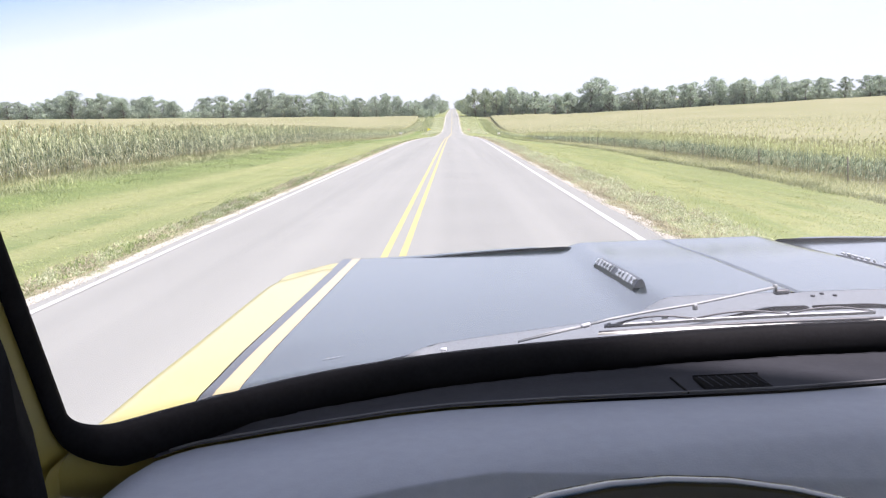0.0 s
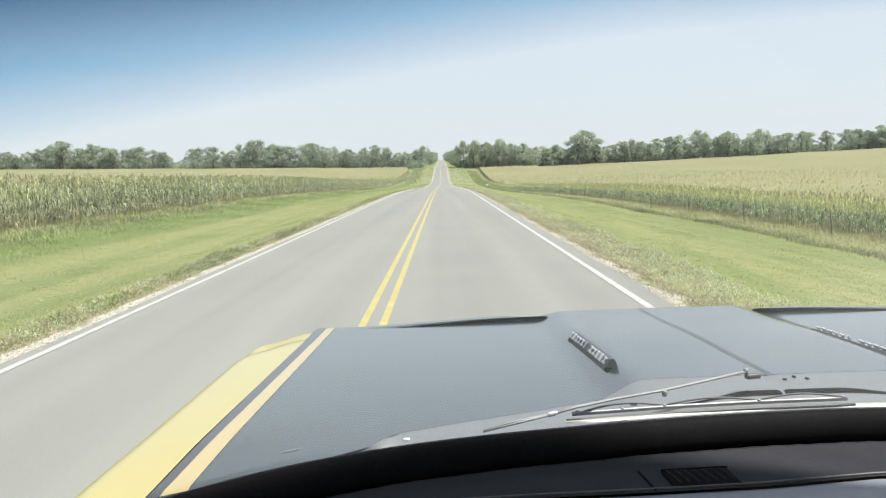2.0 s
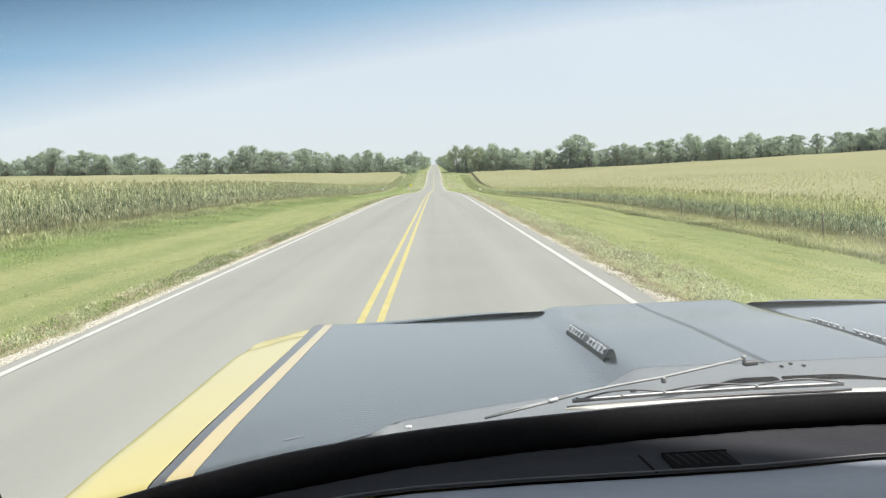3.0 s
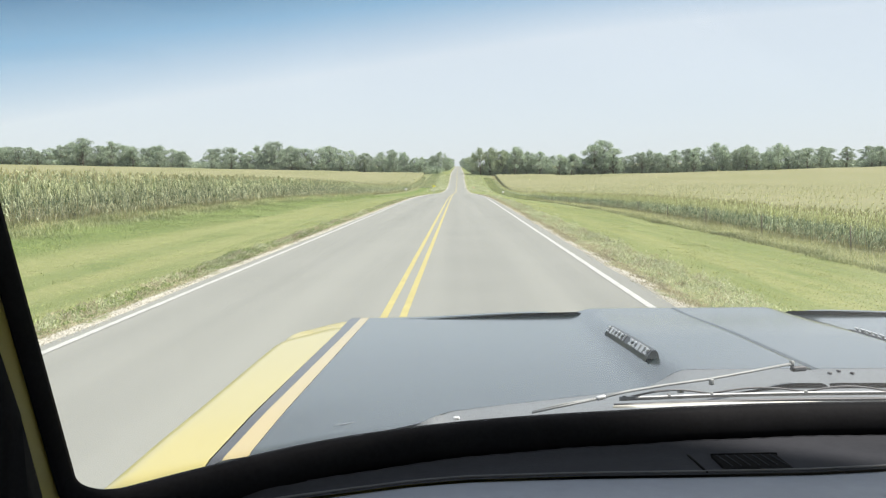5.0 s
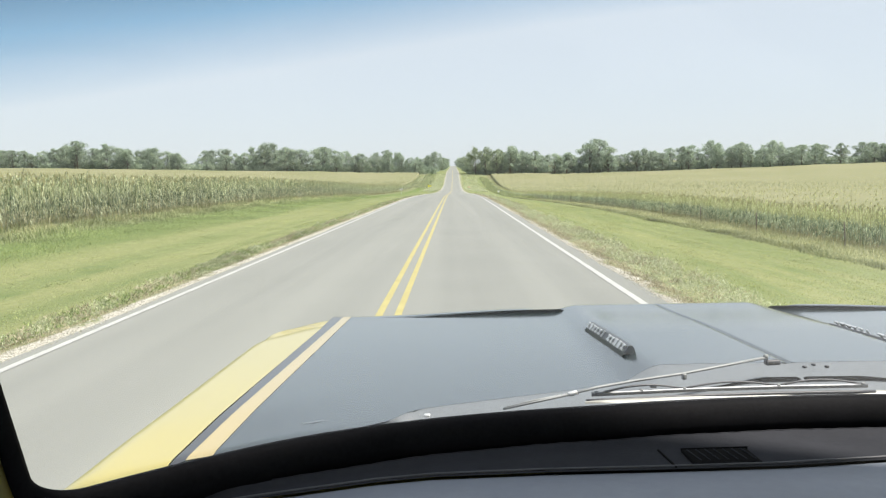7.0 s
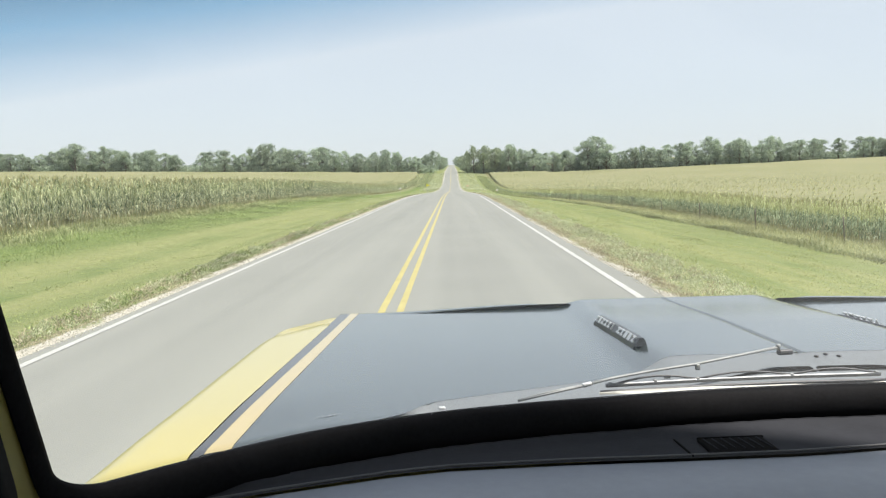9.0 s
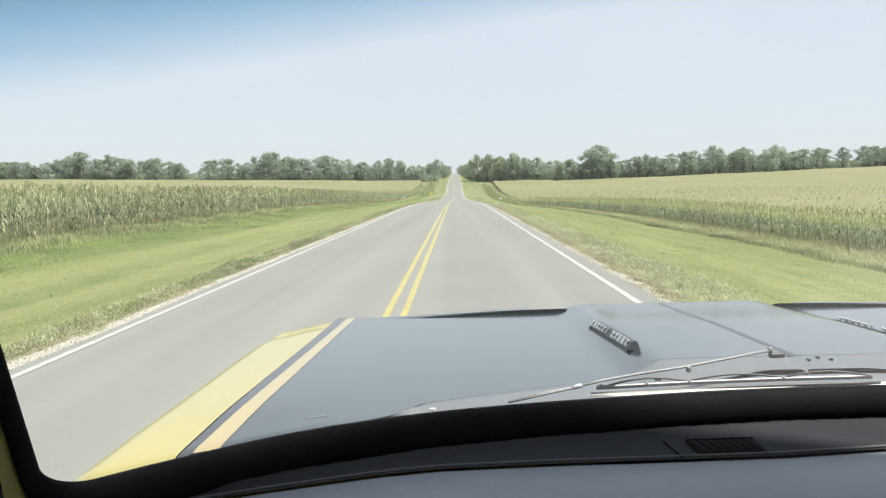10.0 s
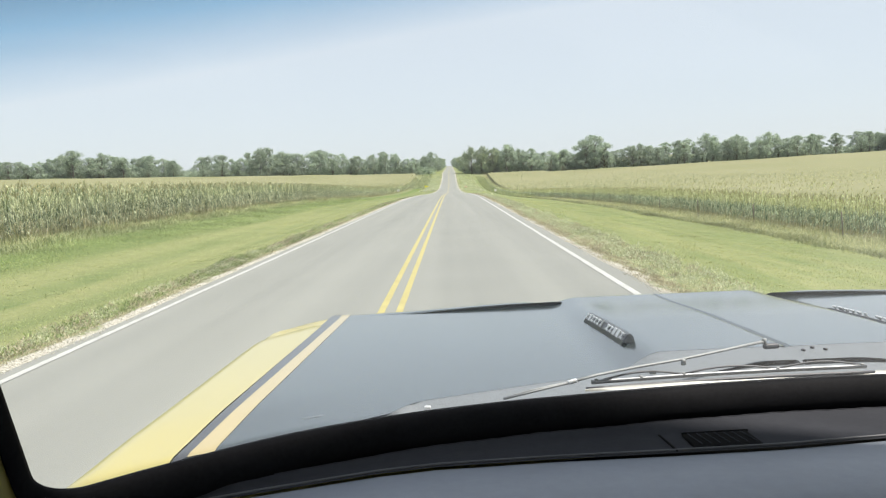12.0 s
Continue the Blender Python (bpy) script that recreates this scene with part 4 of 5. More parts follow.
# ---- the truck ----
CX = 0.505                                            # its middle
truck = new("pickup_truck")
tagged(truck, "old yellow pickup truck with a dark hood and striped fenders", "truck")
truck.matrix_basis = pose(0, 0, 0, -0.58, -0.5, -0.16)
_u = np.array([0, 0.1, 0.203, 0.339, 0.43, 0.55, 0.668, 0.75, 0.80, 0.822, 0.86, 0.95])
_w = np.array([0.963, 0.958, 0.948, 0.926, 0.910, 0.876, 0.8215, 0.752, 0.715, 0.694, 0.645, 0.50])
_uu = np.linspace(0, 0.95, 191)
_ww = np.interp(_uu, _u, _w)
_ww = np.convolve(np.pad(_ww, 12, mode="edge"), np.ones(25) / 25, mode="valid")


def screen_base(x):
    """How far ahead the foot of the windscreen lies."""
    return float(np.interp(abs(x - CX), _uu, _ww))


def step(a, b, x):
    t = min(1, max(0, (x - a) / (b - a)))
    return t * t * (3 - 2 * t)


def sag(x):
    """How much the foot of the windscreen and the dash drop towards the corners."""
    return 0.001 * step(0.45, 0.80, abs(x - CX))


def screen(x, v, out=0.0):
    """A point of the windscreen, v metres up from its foot; out: towards the cab."""
    return Vector((CX + (x - CX) * (1 - 0.06 * v), screen_base(x) - 0.39 * v - 0.93 * out, 1.525 + 0.92 * v - 0.36 * out - sag(x)))


GAP_X, GAP_Y = [0, 0.10, 0.19, 0.32, 0.412, 0.522, 0.545, 0.575, 0.72, 0.9], [0.128, 0.134, 0.140, 0.100, 0.079, 0.060, 0.026, 0.014, 0.014, 0.014]


def hood_rear(x):
    return screen_base(x) + float(np.interp(abs(x - CX), GAP_X, GAP_Y))


def deck(y):
    """Height of the hood's plain deck."""
    return 1.503 - 0.032 * (y - 1.5)


def rear_drop(x, y):
    """The corners of hood and fenders fall away towards the foot of the windscreen."""
    return (0.004 * step(0.20, 0.0, y - screen_base(x)) + 0.005 * step(0.035, 0.0, y - screen_base(x))) * step(0.55, 0.76, abs(x - CX))


SEAM = CX - 0.016                                     # the groove between the hood's two halves


def hood_height(x, y):
    u = abs(x - CX)
    bulge = 0.019 * step(0.258, 0.192, u) * (1 - 0.35 * step(1.35, 1.72, y))
    front = 1.715 + 0.05 * step(0.7, 0.2, u)
    lip = 0.007 * step(0.70, 0.34, u) * step(front - 0.022, front - 0.012, y) * step(0.25, 0.32, u)
    crease = -0.005 * max(0, 1 - abs(x - SEAM) / 0.0045)
    fall = 3.5 * max(0, y - front) ** 2
    return deck(y) + bulge + lip + crease - fall - rear_drop(x, y)


HOOD_EDGE = -0.2420
hx = sorted({*np.linspace(HOOD_EDGE, 2 * CX - HOOD_EDGE, 90), SEAM, SEAM - 0.0045, SEAM + 0.0045, SEAM - 0.007, SEAM + 0.007, 0.262, 0.27, 0.28, 0.29, 0.302, 0.708, 0.72, 0.73, 0.74, 0.748})
hv = sorted({0.0005, 0.0015, 0.004, 0.007, 0.010, 0.013, 0.016, *np.linspace(0, 1, 50), *np.linspace(0.64, 0.86, 110)})


def hood_point(x, v, lift=0.0, front=2.02):
    y = hood_rear(x) + (front - hood_rear(x)) * v
    return (x, y, hood_height(x, y) + lift)


verts, faces = sheet(hx, hv, hood_point)
mesh_object("hood", verts, faces, "hood", truck, "dark satin grey-black hood with a raised middle", True)
# black strip stands in for the shaded gap along the hood's front lip
verts, faces = sheet([CX + k * u for k in (-1, 1) for u in sorted(np.linspace(0.215, 0.70, 50) * 1.0, reverse=k < 0)], [0, 0.5, 1], lambda x, v: (x, 1.7035 + 0.05 * step(0.7, 0.2, abs(x - CX)) - 0.012 - 0.002 * v, deck(1.72) - 0.001 + v * 0.0088 * step(0.70, 0.30, abs(x - CX)) * step(0.208, 0.24, abs(x - CX))))
mesh_object("front_seam", verts, [f for f in faces if not (min(verts[k][0] for k in f) < CX < max(verts[k][0] for k in f))], "dark", truck, "black strip in place of the shaded gap at the hood front", True)
for s in (1, -1):
    ox = lambda x: CX + s * (x - CX)

    def slant(y):
        return min(1.2, max(0, (1.65 - y) / 0.70))

    def band(edges, lift, mat, label):
        """A painted stripe on the hood near its edge; each edge has its place at the front and its drift towards the rear."""
        def at(i, v):
            x, drift = edges[i]
            y = hood_rear(x) + (1.80 - hood_rear(x)) * v
            x += drift * slant(y)
            return (ox(x), y, hood_height(x, y) + lift)
        verts, faces = sheet(range(len(edges)), np.linspace(0, 1, 90), at)
        mesh_object("stripe", verts, faces if s > 0 else [f[::-1] for f in faces], mat, truck, label, True)
    band([(-0.2415, 0), (-0.2305, -0.005), (-0.2196, -0.0095)], 0.0005, "black", "narrow satin black painted stripe")
    band([(-0.2195, -0.0095), (-0.2130, -0.0085), (-0.2070, -0.0070), (-0.2012, -0.0060)], 0.0005, "orange", "narrow orange-yellow painted stripe")

    def taper(y):
        return 0.020 * step(1.60, 0.70, y)

    def fender(u, v):
        # u: across from the hood's edge outwards and down the side; v: along
        y0 = screen_base(-0.2435 - min(u, 0.11)) + 0.016
        y = y0 + (2.06 - y0) * v
        front = 1.55 + 0.16 * step(-0.345, -0.247, -0.247 - min(u, 0.1))
        fall = 0.11 * max(0, y - front + 0.09) + 3.0 * max(0, y - front) ** 2
        if u < 0.075:
            inner = HOOD_EDGE - 0.001 + 0.004 * (1 - min(1, slant(y)))
            x, z = inner + (-0.3185 + taper(y) - inner) * u / 0.075, 0.0
        else:
            a = min((u - 0.075) / 0.06, 1) * math.pi / 2
            x, z = -0.3185 + taper(y) - 0.035 * math.sin(a), -0.035 * (1 - math.cos(a))
            if u > 0.135:
                x, z = x - 0.06 * step(0.135, 0.3, u), z - (u - 0.135)
        lip = 0.0095 * step(front - 0.062, front - 0.018, y) * step(0.13, 0.10, u) - 0.005 * step(front - 0.15, front - 0.06, y)
        return (ox(x), y, deck(y) + 0.0008 + z + lip - fall - rear_drop(x, y))
    us = [0, 0.02, 0.04, 0.06, 0.075] + list(np.linspace(0.08, 0.135, 10)) + list(np.linspace(0.16, 0.75, 14))
    verts, faces = sheet(us, [0, 0.002, 0.005, 0.008, 0.011, 0.014, 0.018] + list(np.linspace(0.03, 1, 68)), fender)
    mesh_object("fender", verts, faces if s < 0 else [f[::-1] for f in faces], "yellow", truck, "glossy yellow fender", True)

    # badge on the slope of the raised middle
    BY0, BY1 = 1.178, 1.447
    low = 0.0090 if s < 0 else 0.0                    # the far badge sits deeper on the slope
    shift = lambda y: 0.010 * (BY1 - y) / (BY1 - BY0)
    ba = mesh_object("badge", *sheet([0, 1, 2, 3, 4, 5], [0, 0.012, 0.2, 0.4, 0.6, 0.8, 0.988, 1], lambda u, v: (
        ox([0.273, 0.275, 0.2825, 0.288, 0.2910, 0.293][u] + shift(BY0 + (BY1 - BY0) * v)), BY0 + (BY1 - BY0) * v,
        hood_height(0.285 + shift(BY0 + (BY1 - BY0) * v), BY0 + (BY1 - BY0) * v) + [-0.006, 0.002, 0.0120, 0.0128, 0.009, -0.004][u] * (1 if 0 < v < 1 else 0.0) - low)), "badge", truck, "dark grey badge bar with bright raised marks")
    for i, w in enumerate((1, 1.1, 1.35, 1, 1.05, 0.25, 0, 1.4, 1.1, 1.1, 1.1, 1.1)):
        if not w:
            continue
        y = BY1 - 0.014 - 0.0215 * i
        for dx, sx in ((0.0, 0.0125),) if w < 0.5 or i in (1, 9, 10) else ((-0.0038, 0.0033), (0.0, 0.0090), (0.0038, 0.0033)):
            thin = 0.0135 * w if sx != 0.0090 else 0.0055 * w
            bm = block(dx, 0, 0, sx, thin, 0.003, 0.0008)
            bmesh.ops.rotate(bm, cent=(0, 0, 0), matrix=Euler((0, radians(-57 * s), 0)).to_matrix(), verts=bm.verts)
            bmesh.ops.translate(bm, vec=(ox(0.2782 + shift(y)), y, hood_height(0.285 + shift(y), y) + 0.0080 - low * 0.55), verts=bm.verts)
            part("mark", bm, "silver", ba, "bright raised mark", False)

# cowl between hood and windscreen
def cowl_z(x, y):
    """Height of the cowl, which rises from the glass to meet the hood."""
    y0, y1 = screen_base(x) + 0.022, hood_rear(x) + 0.0005
    v = min(1, max(0, (y - y0) / max(0.002, y1 - y0)))
    return 1.509 - 0.006 * (1 - v) ** 3 + (hood_height(x, y1) - 0.0001 - 1.509) * v


verts, faces = sheet(np.linspace(-0.24, 1.25, 120), np.linspace(0, 1, 12), lambda x, v: (
    x, screen_base(x) + 0.022 + max(0.002, hood_rear(x) - 0.0212 - screen_base(x)) * v, cowl_z(x, screen_base(x) + 0.022 + max(0.002, hood_rear(x) - 0.0212 - screen_base(x)) * v)))
mesh_object("cowl", verts, faces, "cowl", truck, "dusty light grey metal cowl below the windscreen", True)


def slot_edge(x, v):
    u = abs(x - CX)
    w = 0.0042 * step(0.135, 0.05, u) + 0.0018 * step(0.17, 0.13, u)
    y = 1.045 - 0.022 * step(0.05, 0.17, u) + v * w
    return (x, y, cowl_z(x, y) + 0.0008)


# flat sheet on the cowl; black stands in for the slot's shaded depth
verts, faces = sheet(np.linspace(CX - 0.165, CX + 0.165, 50), np.linspace(-1, 1, 5), slot_edge)
mesh_object("air_slot", verts, faces, "hole", truck, "dark air intake slot")
for x, y in ((0.504, 1.076), (0.519, 1.082), (0.534, 1.076)):
    part("bolt", block(x, y, cowl_z(x, y) + 0.001, 0.004, 0.005, 0.003, 0.001, (0, 0, 30)), "bead", truck)
verts, faces = sheet(np.linspace(-0.141, -0.113, 12), [-1, 0, 1], lambda x, v: (x, 0.893 + 0.5 * (x + 0.141) + 0.0012 * v * math.sin(math.pi * (x + 0.141) / 0.028), hood_height(x, 0.893 + 0.5 * (x + 0.141)) + 0.0008))
mesh_object("scratch", verts, faces, "cowl", truck, "short pale scratch in the hood paint")
part("cowl_screw", block(0.0, 0.938, 1.5155, 0.008, 0.007, 0.004, 0.0015), "silver", truck, "small bright screw head")

# wipers: a bent arm, its blade with bridges and clips, lying along the foot of the glass
for cx in (0.0, 0.575):
    at = lambda x, y, z: (cx + x, y if not cx else y - 0.004, z)
    arm = part("wiper_arm", tube([at(0.172, 0.958, 1.5335), at(0.205, 0.972, 1.537), at(0.255, 0.986, 1.541), at(0.316, 1.000, 1.545), at(0.38, 1.021, 1.550), at(0.437, 1.043, 1.5535)], [0.0022, 0.0026, 0.0026, 0.0026, 0.0026, 0.0028], 8, flat=0.7), "wiper", truck, "dull steel wiper arm")
    for dy in (0.0, 0.007):
        part("rod", tube([at(0.090, 0.943 + dy * 0.4, 1.5205), at(0.125, 0.948 + dy, 1.5265), at(0.174, 0.958 + dy * 0.3, 1.5335)], [0.0012, 0.0014, 0.0016], 6), "wiper", arm, "thin steel rod")
    part("elbow", block(*at(0.174, 0.9585, 1.534), 0.012, 0.006, 0.005, 0.0018, (0, -10, 12)), "silver", arm, "bright elbow joint")
    part("pivot", block(*at(0.448, 1.046, 1.5465), 0.020, 0.009, 0.007, 0.0025, (0, 0, 10)), "bead", arm, "dark pivot cap")
    part("knob", tube([at(0.438, 1.043, 1.551), at(0.438, 1.043, 1.5575)], 0.0032, 8), "wiper", arm)
    part("bracket", block(*at(0.319, 0.998, 1.542), 0.006, 0.005, 0.008, 0.002, (0, 0, 15)), "wiper", arm, "small steel bracket")
    ys = lambda x: float(np.interp(x, [0.19, 0.32, 0.43, 0.55, 0.72], [0.974, 0.989, 0.996, 0.998, 0.990]))
    blade = part("wiper_blade", tube([at(x, ys(x), 1.5275) for x in np.linspace(0.200, 0.545, 16)], 0.0020, 6, flat=1.4), "chrome", truck, "dull chrome wiper blade lying along the windscreen foot")
    part("rubber", tube([at(x, ys(x) - 0.006, 1.5215) for x in np.linspace(0.192, 0.552, 16)], 0.0022, 6), "bead", blade)
    for a, b in ((0.215, 0.316), (0.316, 0.435), (0.435, 0.54)):
        pts = [at(a + (b - a) * t, ys(a + (b - a) * t) + 0.002, 1.529 + 0.0065 * math.sin(math.pi * t)) for t in np.linspace(0, 1, 9)]
        part("bridge", tube(pts, 0.0013, 6), "bead", blade, "thin curved steel bridge")
    for x in (0.206, 0.262, 0.316, 0.435, 0.54):
        part("clip", block(*at(x, ys(x) + 0.001, 1.5285), 0.005, 0.005, 0.006, 0.0015), "wiper", blade)
    part("rivet", block(*at(0.278, ys(0.278) + 0.004, 1.533), 0.008, 0.005, 0.004, 0.0015), "wiper", blade, "steel rivet head")
verts, faces = sheet(np.linspace(0.19, 0.82, 40), np.linspace(-1, 1, 5), lambda x, v: (x, screen_base(x) + 0.034 + 0.006 * v * step(0.32, 0.26, abs(x - CX)), 1.5195 + 0.003 * (1 - v * v)))
mesh_object("screen_moulding", verts, faces, "moulding", truck, "dull bright metal moulding along the windscreen foot", True)


# windscreen rubber, frame and glass
def outline(offset, n=160):
    """Rounded outline of the windscreen as (x, v), offset outwards."""
    half, tall, r = 0.823 + offset, 0.56 + 2 * offset, 0.03 + offset
    pts = []
    for cx, cv, a0 in ((half - r, -offset + r, -90), (half - r, tall - offset - r, 0), (-half + r, tall - offset - r, 90), (-half + r, -offset + r, 180)):
        for k in range(13):
            a = radians(a0 + 90 * k / 12)
            pts.append((CX + cx + r * math.cos(a), cv + r * math.sin(a)))
    dense = []
    for i, p in enumerate(pts):
        q = pts[(i + 1) % len(pts)]
        m = max(1, int(math.hypot(q[0] - p[0], q[1] - p[1]) / 0.03))
        dense += [(p[0] + (q[0] - p[0]) * k / m, p[1] + (q[1] - p[1]) * k / m) for k in range(m)]
    return dense


def surround(name, profile, mat, label):
    """Sweep a profile of (offset, out) pairs round the windscreen."""
    loops = []
    for off, out in profile:
        half0, tall0 = 0.823, 0.56
        ring = []
        for x, v in outline(0.03):
            # push each point of one reference outline along its own outward direction
            dx, dv = x - CX, v - tall0 / 2
            ex, ev = max(0, abs(dx) - (half0 - 0.03)), max(0, abs(dv) - (tall0 / 2 - 0.03))
            ln = math.hypot(ex, ev) or 1.0
            k = off * (1 - (0.78 if off < 0.05 else 0.55) * ex / ln) - 0.03
            ring.append(screen(x + math.copysign(1, dx) * ex / ln * k, v + math.copysign(1, dv) * ev / ln * k, out * (1 - 0.7 * ex / ln)))
        loops.append(ring)
    n = len(loops[0])
    verts = [p for l in loops for p in l]
    m = len(loops)
    faces = [(j * n + i, j * n + (i + 1) % n, ((j + 1) % m) * n + (i + 1) % n, ((j + 1) % m) * n + i) for j in range(m) for i in range(n)]
    return mesh_object(name, verts, faces, mat, truck, label, True)


surround("windscreen_rubber", [(0, -0.004), (0.002, 0.006), (0.009, 0.016), (0.018, 0.023), (0.030, 0.025), (0.037, 0.018), (0.039, -0.004), (0.025, -0.02)], "rubber", "black rubber windscreen surround")
surround("windscreen_frame", [(0.036, -0.010), (0.043, -0.004), (0.060, 0.004), (0.088, 0.010), (0.096, 0.002), (0.09, -0.03), (0.036, -0.02)], "yellow", "yellow painted windscreen frame and pillars")
xs = np.linspace(-0.823, 0.823, 60)
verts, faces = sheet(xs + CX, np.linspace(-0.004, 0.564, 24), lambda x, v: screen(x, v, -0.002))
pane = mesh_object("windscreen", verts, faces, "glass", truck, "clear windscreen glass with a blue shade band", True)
pane.visible_shadow = False


# dash
BEAD_U, BEAD_Y = [0, 0.135, 0.255, 0.375, 0.495, 0.554, 0.664, 0.743, 0.779, 0.82], [0.858, 0.842, 0.836, 0.832, 0.823, 0.811, 0.776, 0.746, 0.712, 0.66]


def bead_y(x):
    return float(np.interp(abs(x - CX), BEAD_U, BEAD_Y))


def strip(x):
    return screen_base(x) - bead_y(x)


def shelf_front(x):
    return screen_base(x) - 0.027 * step(0.78, 0.60, abs(x - CX))


verts, faces = sheet(np.linspace(-0.265, 1.275, 140), np.linspace(0, 1, 8), lambda x, v: (x, shelf_front(x) + (bead_y(x) - 0.006 - shelf_front(x)) * v, 1.490 - sag(x) + (0.0045 + 0.0007 * math.sin(137 * x) * math.sin(91 * x) if v == 0 else 0.001 if v < 0.2 else 0)))
mesh_object("dash_top", verts, [f[::-1] for f in faces], "vinyl", truck, "dark grey vinyl dash top", True)
part("trim_lip", tube([(x, shelf_front(x) + 0.001, 1.4945 - sag(x) + 0.0007 * math.sin(137 * x) * math.sin(91 * x)) for x in np.linspace(-0.15, 1.16, 140)], 0.0008, 6), "vinyl", truck, "worn grey edge of the dash top")
part("trim_bead", tube([(x, bead_y(x), 1.4905 - sag(x)) for x in np.linspace(-0.255, 1.265, 120)], 0.0018, 8), "bead", truck, "grey bead along the dash")


def pad_height(x, d):
    end = max(0, abs(x - CX) - 0.765)
    z = 1.486 + 0.012 * math.sin(math.pi * min(1, (d - 0.1) / 0.2)) - 0.9 * max(0, d - 0.24) ** 1.5
    return z - sag(x) * 0.8 - 14 * end ** 2 - 3.5 * max(0, d - 0.33)


def pad_end(x):
    """Where the pad's rear edge turns down to the instrument panel."""
    return max(0.255, screen_base(x) - 0.647)


verts, faces = sheet(np.linspace(-0.325, 1.335, 110), np.linspace(0, 1, 40), lambda x, v: (
    x, screen_base(x) - (0.103 + (pad_end(x) - 0.103) * v) + (0.098 - strip(x)) * (1 - step(0.1, 0.25, 0.103 + (pad_end(x) - 0.103) * v)),
    pad_height(x, 0.103 + (pad_end(x) - 0.103) * v) - 0.02 * step(0.95, 1.0, v)))
mesh_object("dash_pad", verts, [f[::-1] for f in faces], "pad", truck, "blue-grey padded vinyl dash", True)
verts, faces = sheet(np.linspace(-0.29, 1.30, 80), np.linspace(0, 1, 8), lambda x, v: (x, screen_base(x) - pad_end(x) + 0.012 + 0.02 * v, pad_height(x, pad_end(x)) - 0.005 - 0.24 * v))
mesh_object("instrument_panel", verts, faces, "panel", truck, "dark brown instrument panel under the dash pad", True)
SEAL = [(0.832, 0.60, 1.30), (0.831, 0.60, 1.50), (0.836, 0.60, 1.56), (0.848, 0.60, 1.62), (0.852, 0.55, 1.76), (0.84, 0.45, 1.95), (0.82, 0.36, 2.07)]
for s in (-1, 1):
    part("kick_panel", block(CX + s * 0.872, 0.595, 1.14, 0.03, 0.13, 0.80, 0.008), "yellow", truck, "yellow painted side panel")
    part("door_seal", tube([(CX + s * DS[0], DS[1], DS[2]) for DS in SEAL], 0.027, 10), "rubber", truck, "black rubber door seal")

# solid block; its black top stands in for the vent's shaded inside
vent = part("vent", block(0.316, 0.861, 1.4905, 0.072, 0.040, 0.005, 0.002, (0, 0, 3)), "hole", truck, "black dash air vent")
for i in range(7):
    part("slat", block(0.2875 + 0.0097 * i, 0.8600 + 0.0005 * i, 1.4932, 0.0010, 0.032, 0.002, 0.0004, (0, 0, 10)), "vinyl", vent)
for y, z in ((0.881, 1.4925), (0.841, 1.4915)):
    part("bezel", block(0.316, y, z, 0.074, 0.0020, 0.003, 0.001, (0, 0, 3)), "rubber", vent)
part("dash_seam", block(0.2585, 0.859, 1.4906, 0.0022, 0.05, 0.002, 0.0008, (0, 0, 6)), "hole", truck)

# steering wheel and column
WC, tilt = Vector((0.112, 0.2105, 1.527)), radians(25)
wx, wy = Vector((1, 0, 0)), Vector((0, math.cos(tilt), math.sin(tilt)))
ring = [WC + 0.195 * (math.cos(a) * wx + math.sin(a) * wy) for a in np.linspace(0, 2 * math.pi, 49)]
wheel = part("steering_wheel", tube(ring, 0.0125, 12), "gloss", truck, "black steering wheel rim")
for a in (200, 340):
    part("spoke", tube([WC + 0.19 * (math.cos(radians(a)) * wx + math.sin(radians(a)) * wy), WC + Vector((0, 0.03, -0.02))], 0.012, 8), "dark", wheel)
nrm = wx.cross(wy)
part("hub", tube([WC + nrm * 0.02 + Vector((0, 0.03, -0.02)), WC - nrm * 0.03 + Vector((0, 0.03, -0.02))], 0.05, 20), "dark", wheel)
part("steering_column", tube([WC + Vector((0, 0.03, -0.02)), (0.112, 0.62, 1.18)], 0.03, 10), "dark", truck)

# cab shell: roof, back, doors, seat
part("roof", block(CX, -0.05, 2.125, 1.68, 1.30, 0.05, 0.02), "yellow", truck)
# unseen overhang, added to keep the sun off the dash
verts, faces = sheet(np.linspace(CX - 0.80, CX + 0.80, 41), np.linspace(0, 1, 8), lambda x, v: (x, 0.40 + (max(0.60, 0.89 - 0.95 * (x - CX) ** 2) - 0.40) * v, 2.145 - 0.022 * v * v))
brow = mesh_object("roof_front", verts, faces, "yellow", truck, "unseen rounded roof overhang, added to shade the dash", True)
thick = brow.modifiers.new("thickness", 'SOLIDIFY')
thick.thickness = 0.012
part("roof_lining", block(CX, -0.08, 2.080, 1.58, 1.18, 0.012, 0.004), "liner", truck, "light grey roof lining, paled to bounce light")
part("back_panel", block(CX, -0.70, 1.13, 1.70, 0.05, 0.86, 0.01), "yellow", truck)
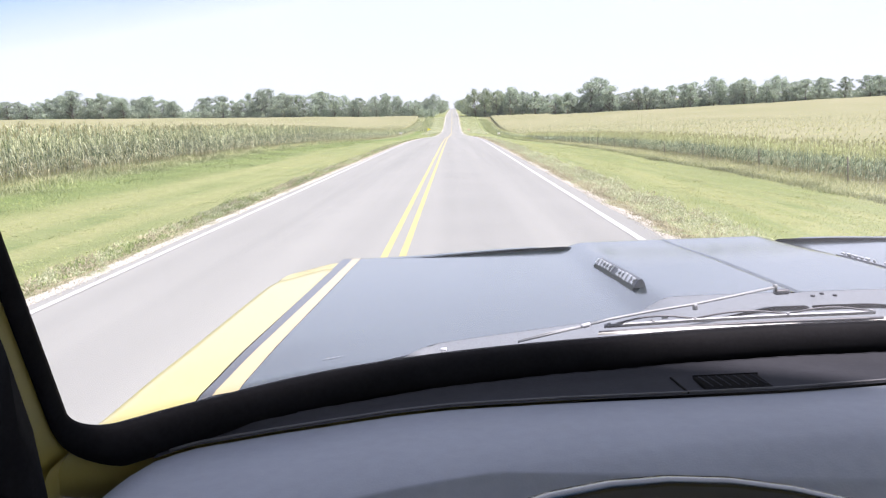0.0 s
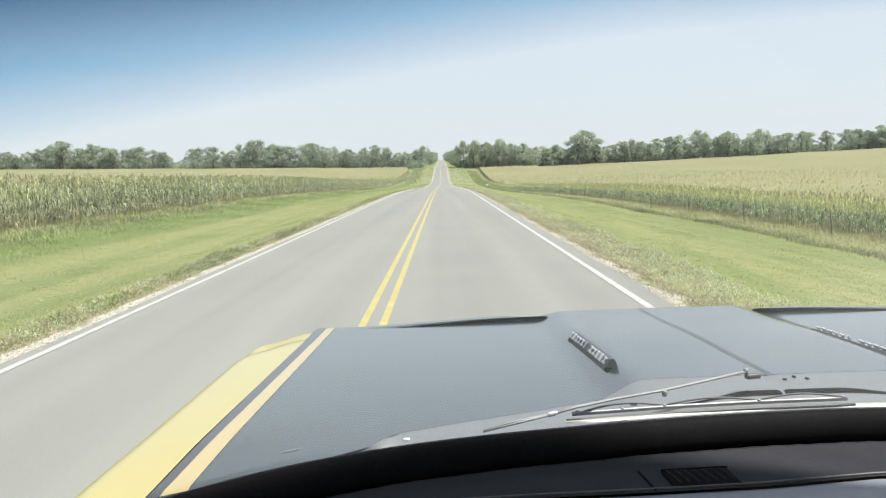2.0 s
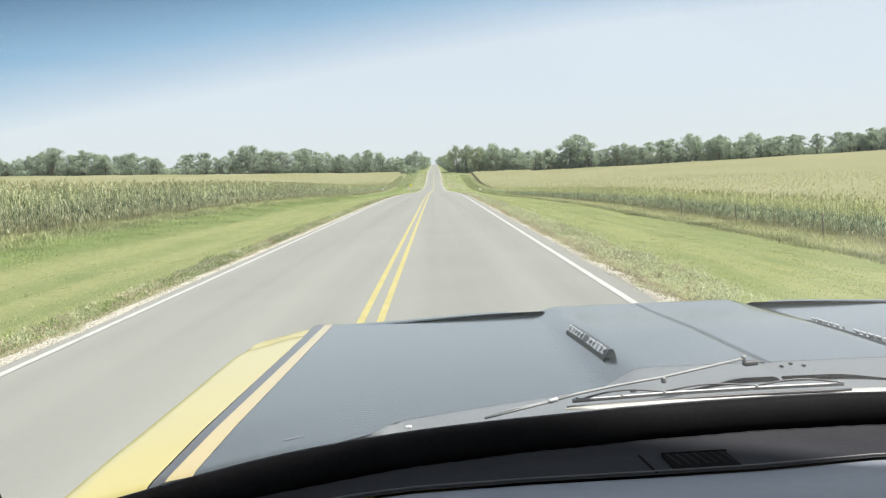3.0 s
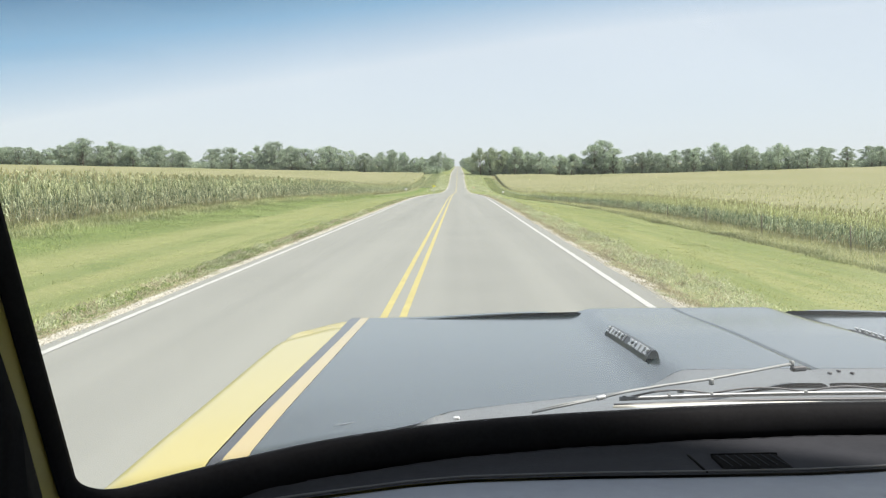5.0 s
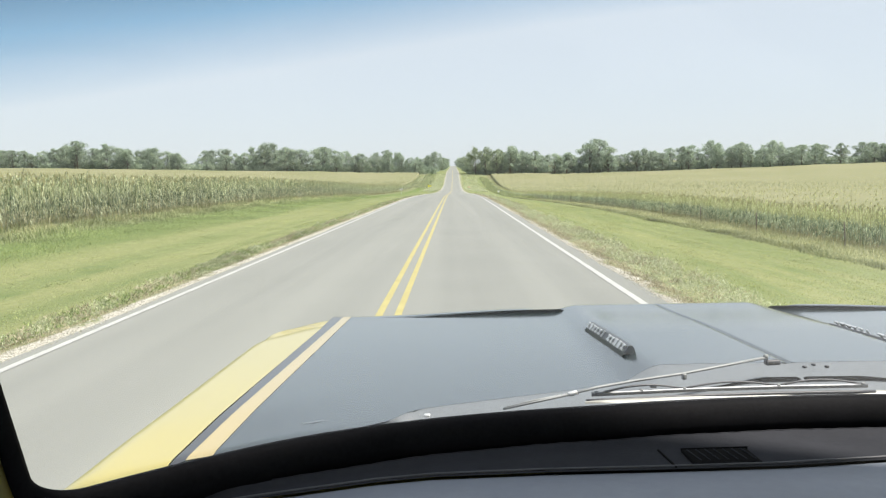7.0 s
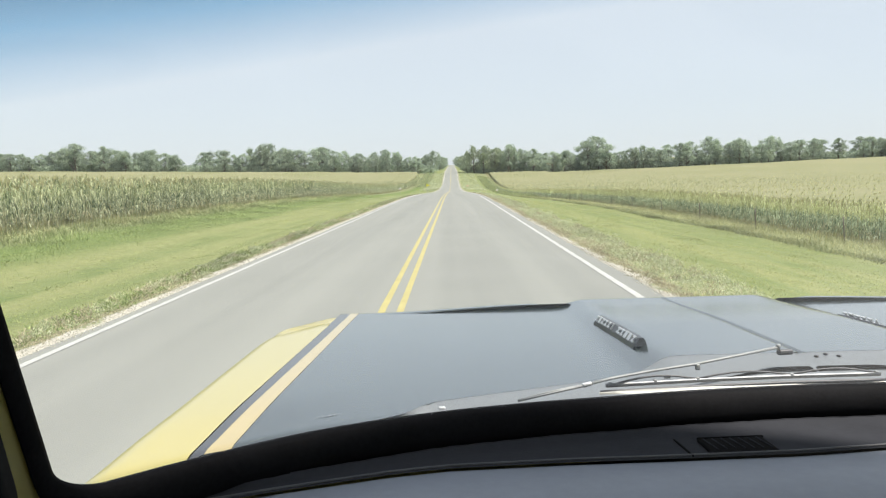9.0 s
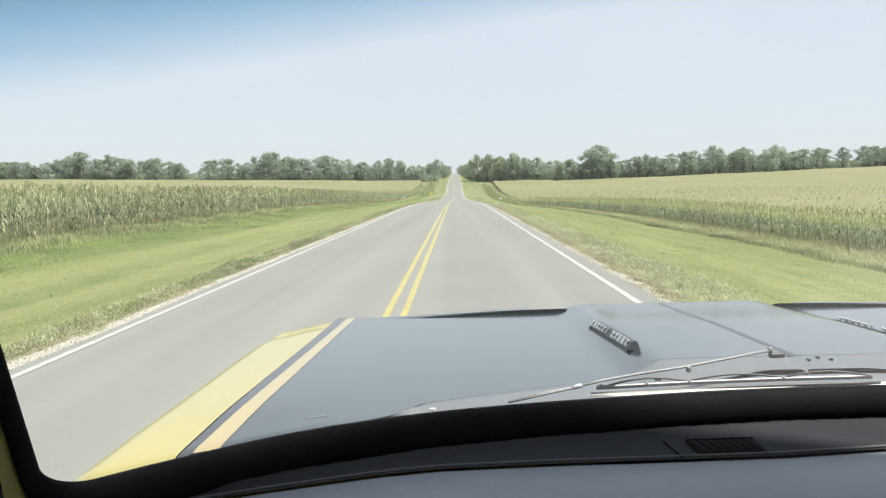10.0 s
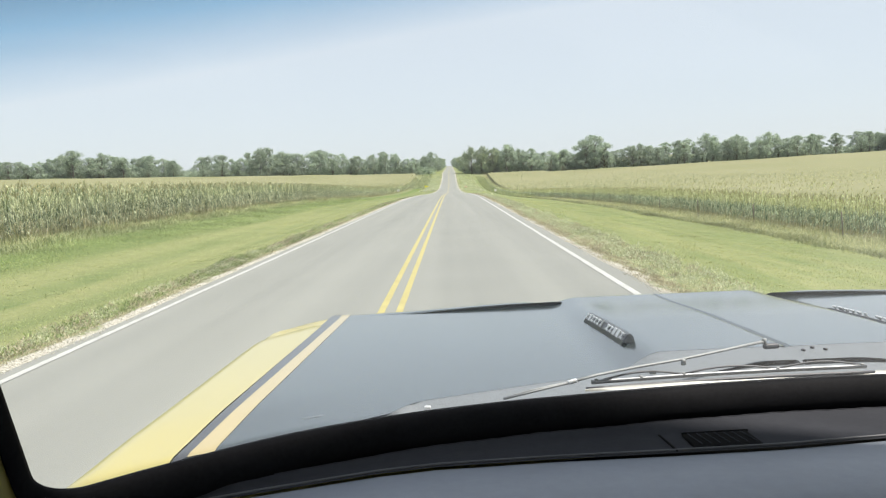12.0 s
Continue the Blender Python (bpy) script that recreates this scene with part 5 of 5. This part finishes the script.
for s in (-1, 1):
    part("rear_corner", block(CX + s * 0.70, -0.70, 1.83, 0.24, 0.05, 0.54, 0.01), "yellow", truck)
    door = part("door", block(CX + s * 0.90, 0.02, 1.06, 0.07, 1.12, 0.76, 0.02), "yellow", truck, "yellow cab door with an open window")
    part("door_lining", block(CX + s * 0.857, 0.02, 1.05, 0.012, 1.08, 0.72, 0.004), "liner", door)
    part("window_frame", block(CX + s * 0.875, -0.52, 1.76, 0.05, 0.05, 0.66, 0.01), "dark", door, "dark window frame")
    part("front_frame", tube([(CX + s * 0.895, 0.60, 1.40), (CX + s * 0.875, 0.50, 1.75), (CX + s * 0.85, 0.36, 2.07)], 0.022, 8), "dark", door, "dark front window frame")
part("bench_seat", block(CX, -0.33, 1.02, 1.5, 0.50, 0.22, 0.05), "liner", truck)
part("seat_back", block(CX, -0.60, 1.32, 1.5, 0.14, 0.56, 0.04, (8, 0, 0)), "liner", truck)
part("floor_pan", block(CX, 0.12, 0.74, 1.66, 1.70, 0.05, 0.01), "dark", truck)
part("firewall", block(CX, 0.90, 1.08, 1.62, 0.05, 0.66, 0.01), "dark", truck)
part("grille", block(CX, 2.03, 1.16, 1.66, 0.08, 0.42, 0.02), "dark", truck)
part("bumper", block(CX, 2.14, 0.80, 1.95, 0.10, 0.18, 0.03), "chrome", truck)
part("frame_rail", block(CX, -0.5, 0.66, 0.9, 5.0, 0.14, 0.02), "dark", truck)
part("bed_floor", block(CX, -2.05, 0.95, 1.80, 2.5, 0.06, 0.01), "yellow", truck)
for s in (-1, 1):
    part("bed_side", block(CX + s * 0.93, -2.05, 1.18, 0.07, 2.5, 0.50, 0.02), "yellow", truck)
part("tailgate", block(CX, -3.30, 1.18, 1.80, 0.06, 0.50, 0.02), "yellow", truck)
for s in (-1, 1):
    for y in (1.42, -2.0):
        w = part("wheel", tube([(CX + s * 0.72, y, 0.40), (CX + s * 0.94, y, 0.40)], 0.40, 32), "tyre", truck, "black off-road tyre")
        part("rim", tube([(CX + s * 0.86, y, 0.40), (CX + s * 0.95, y, 0.40)], 0.21, 24), "steel", w, "steel wheel rim")
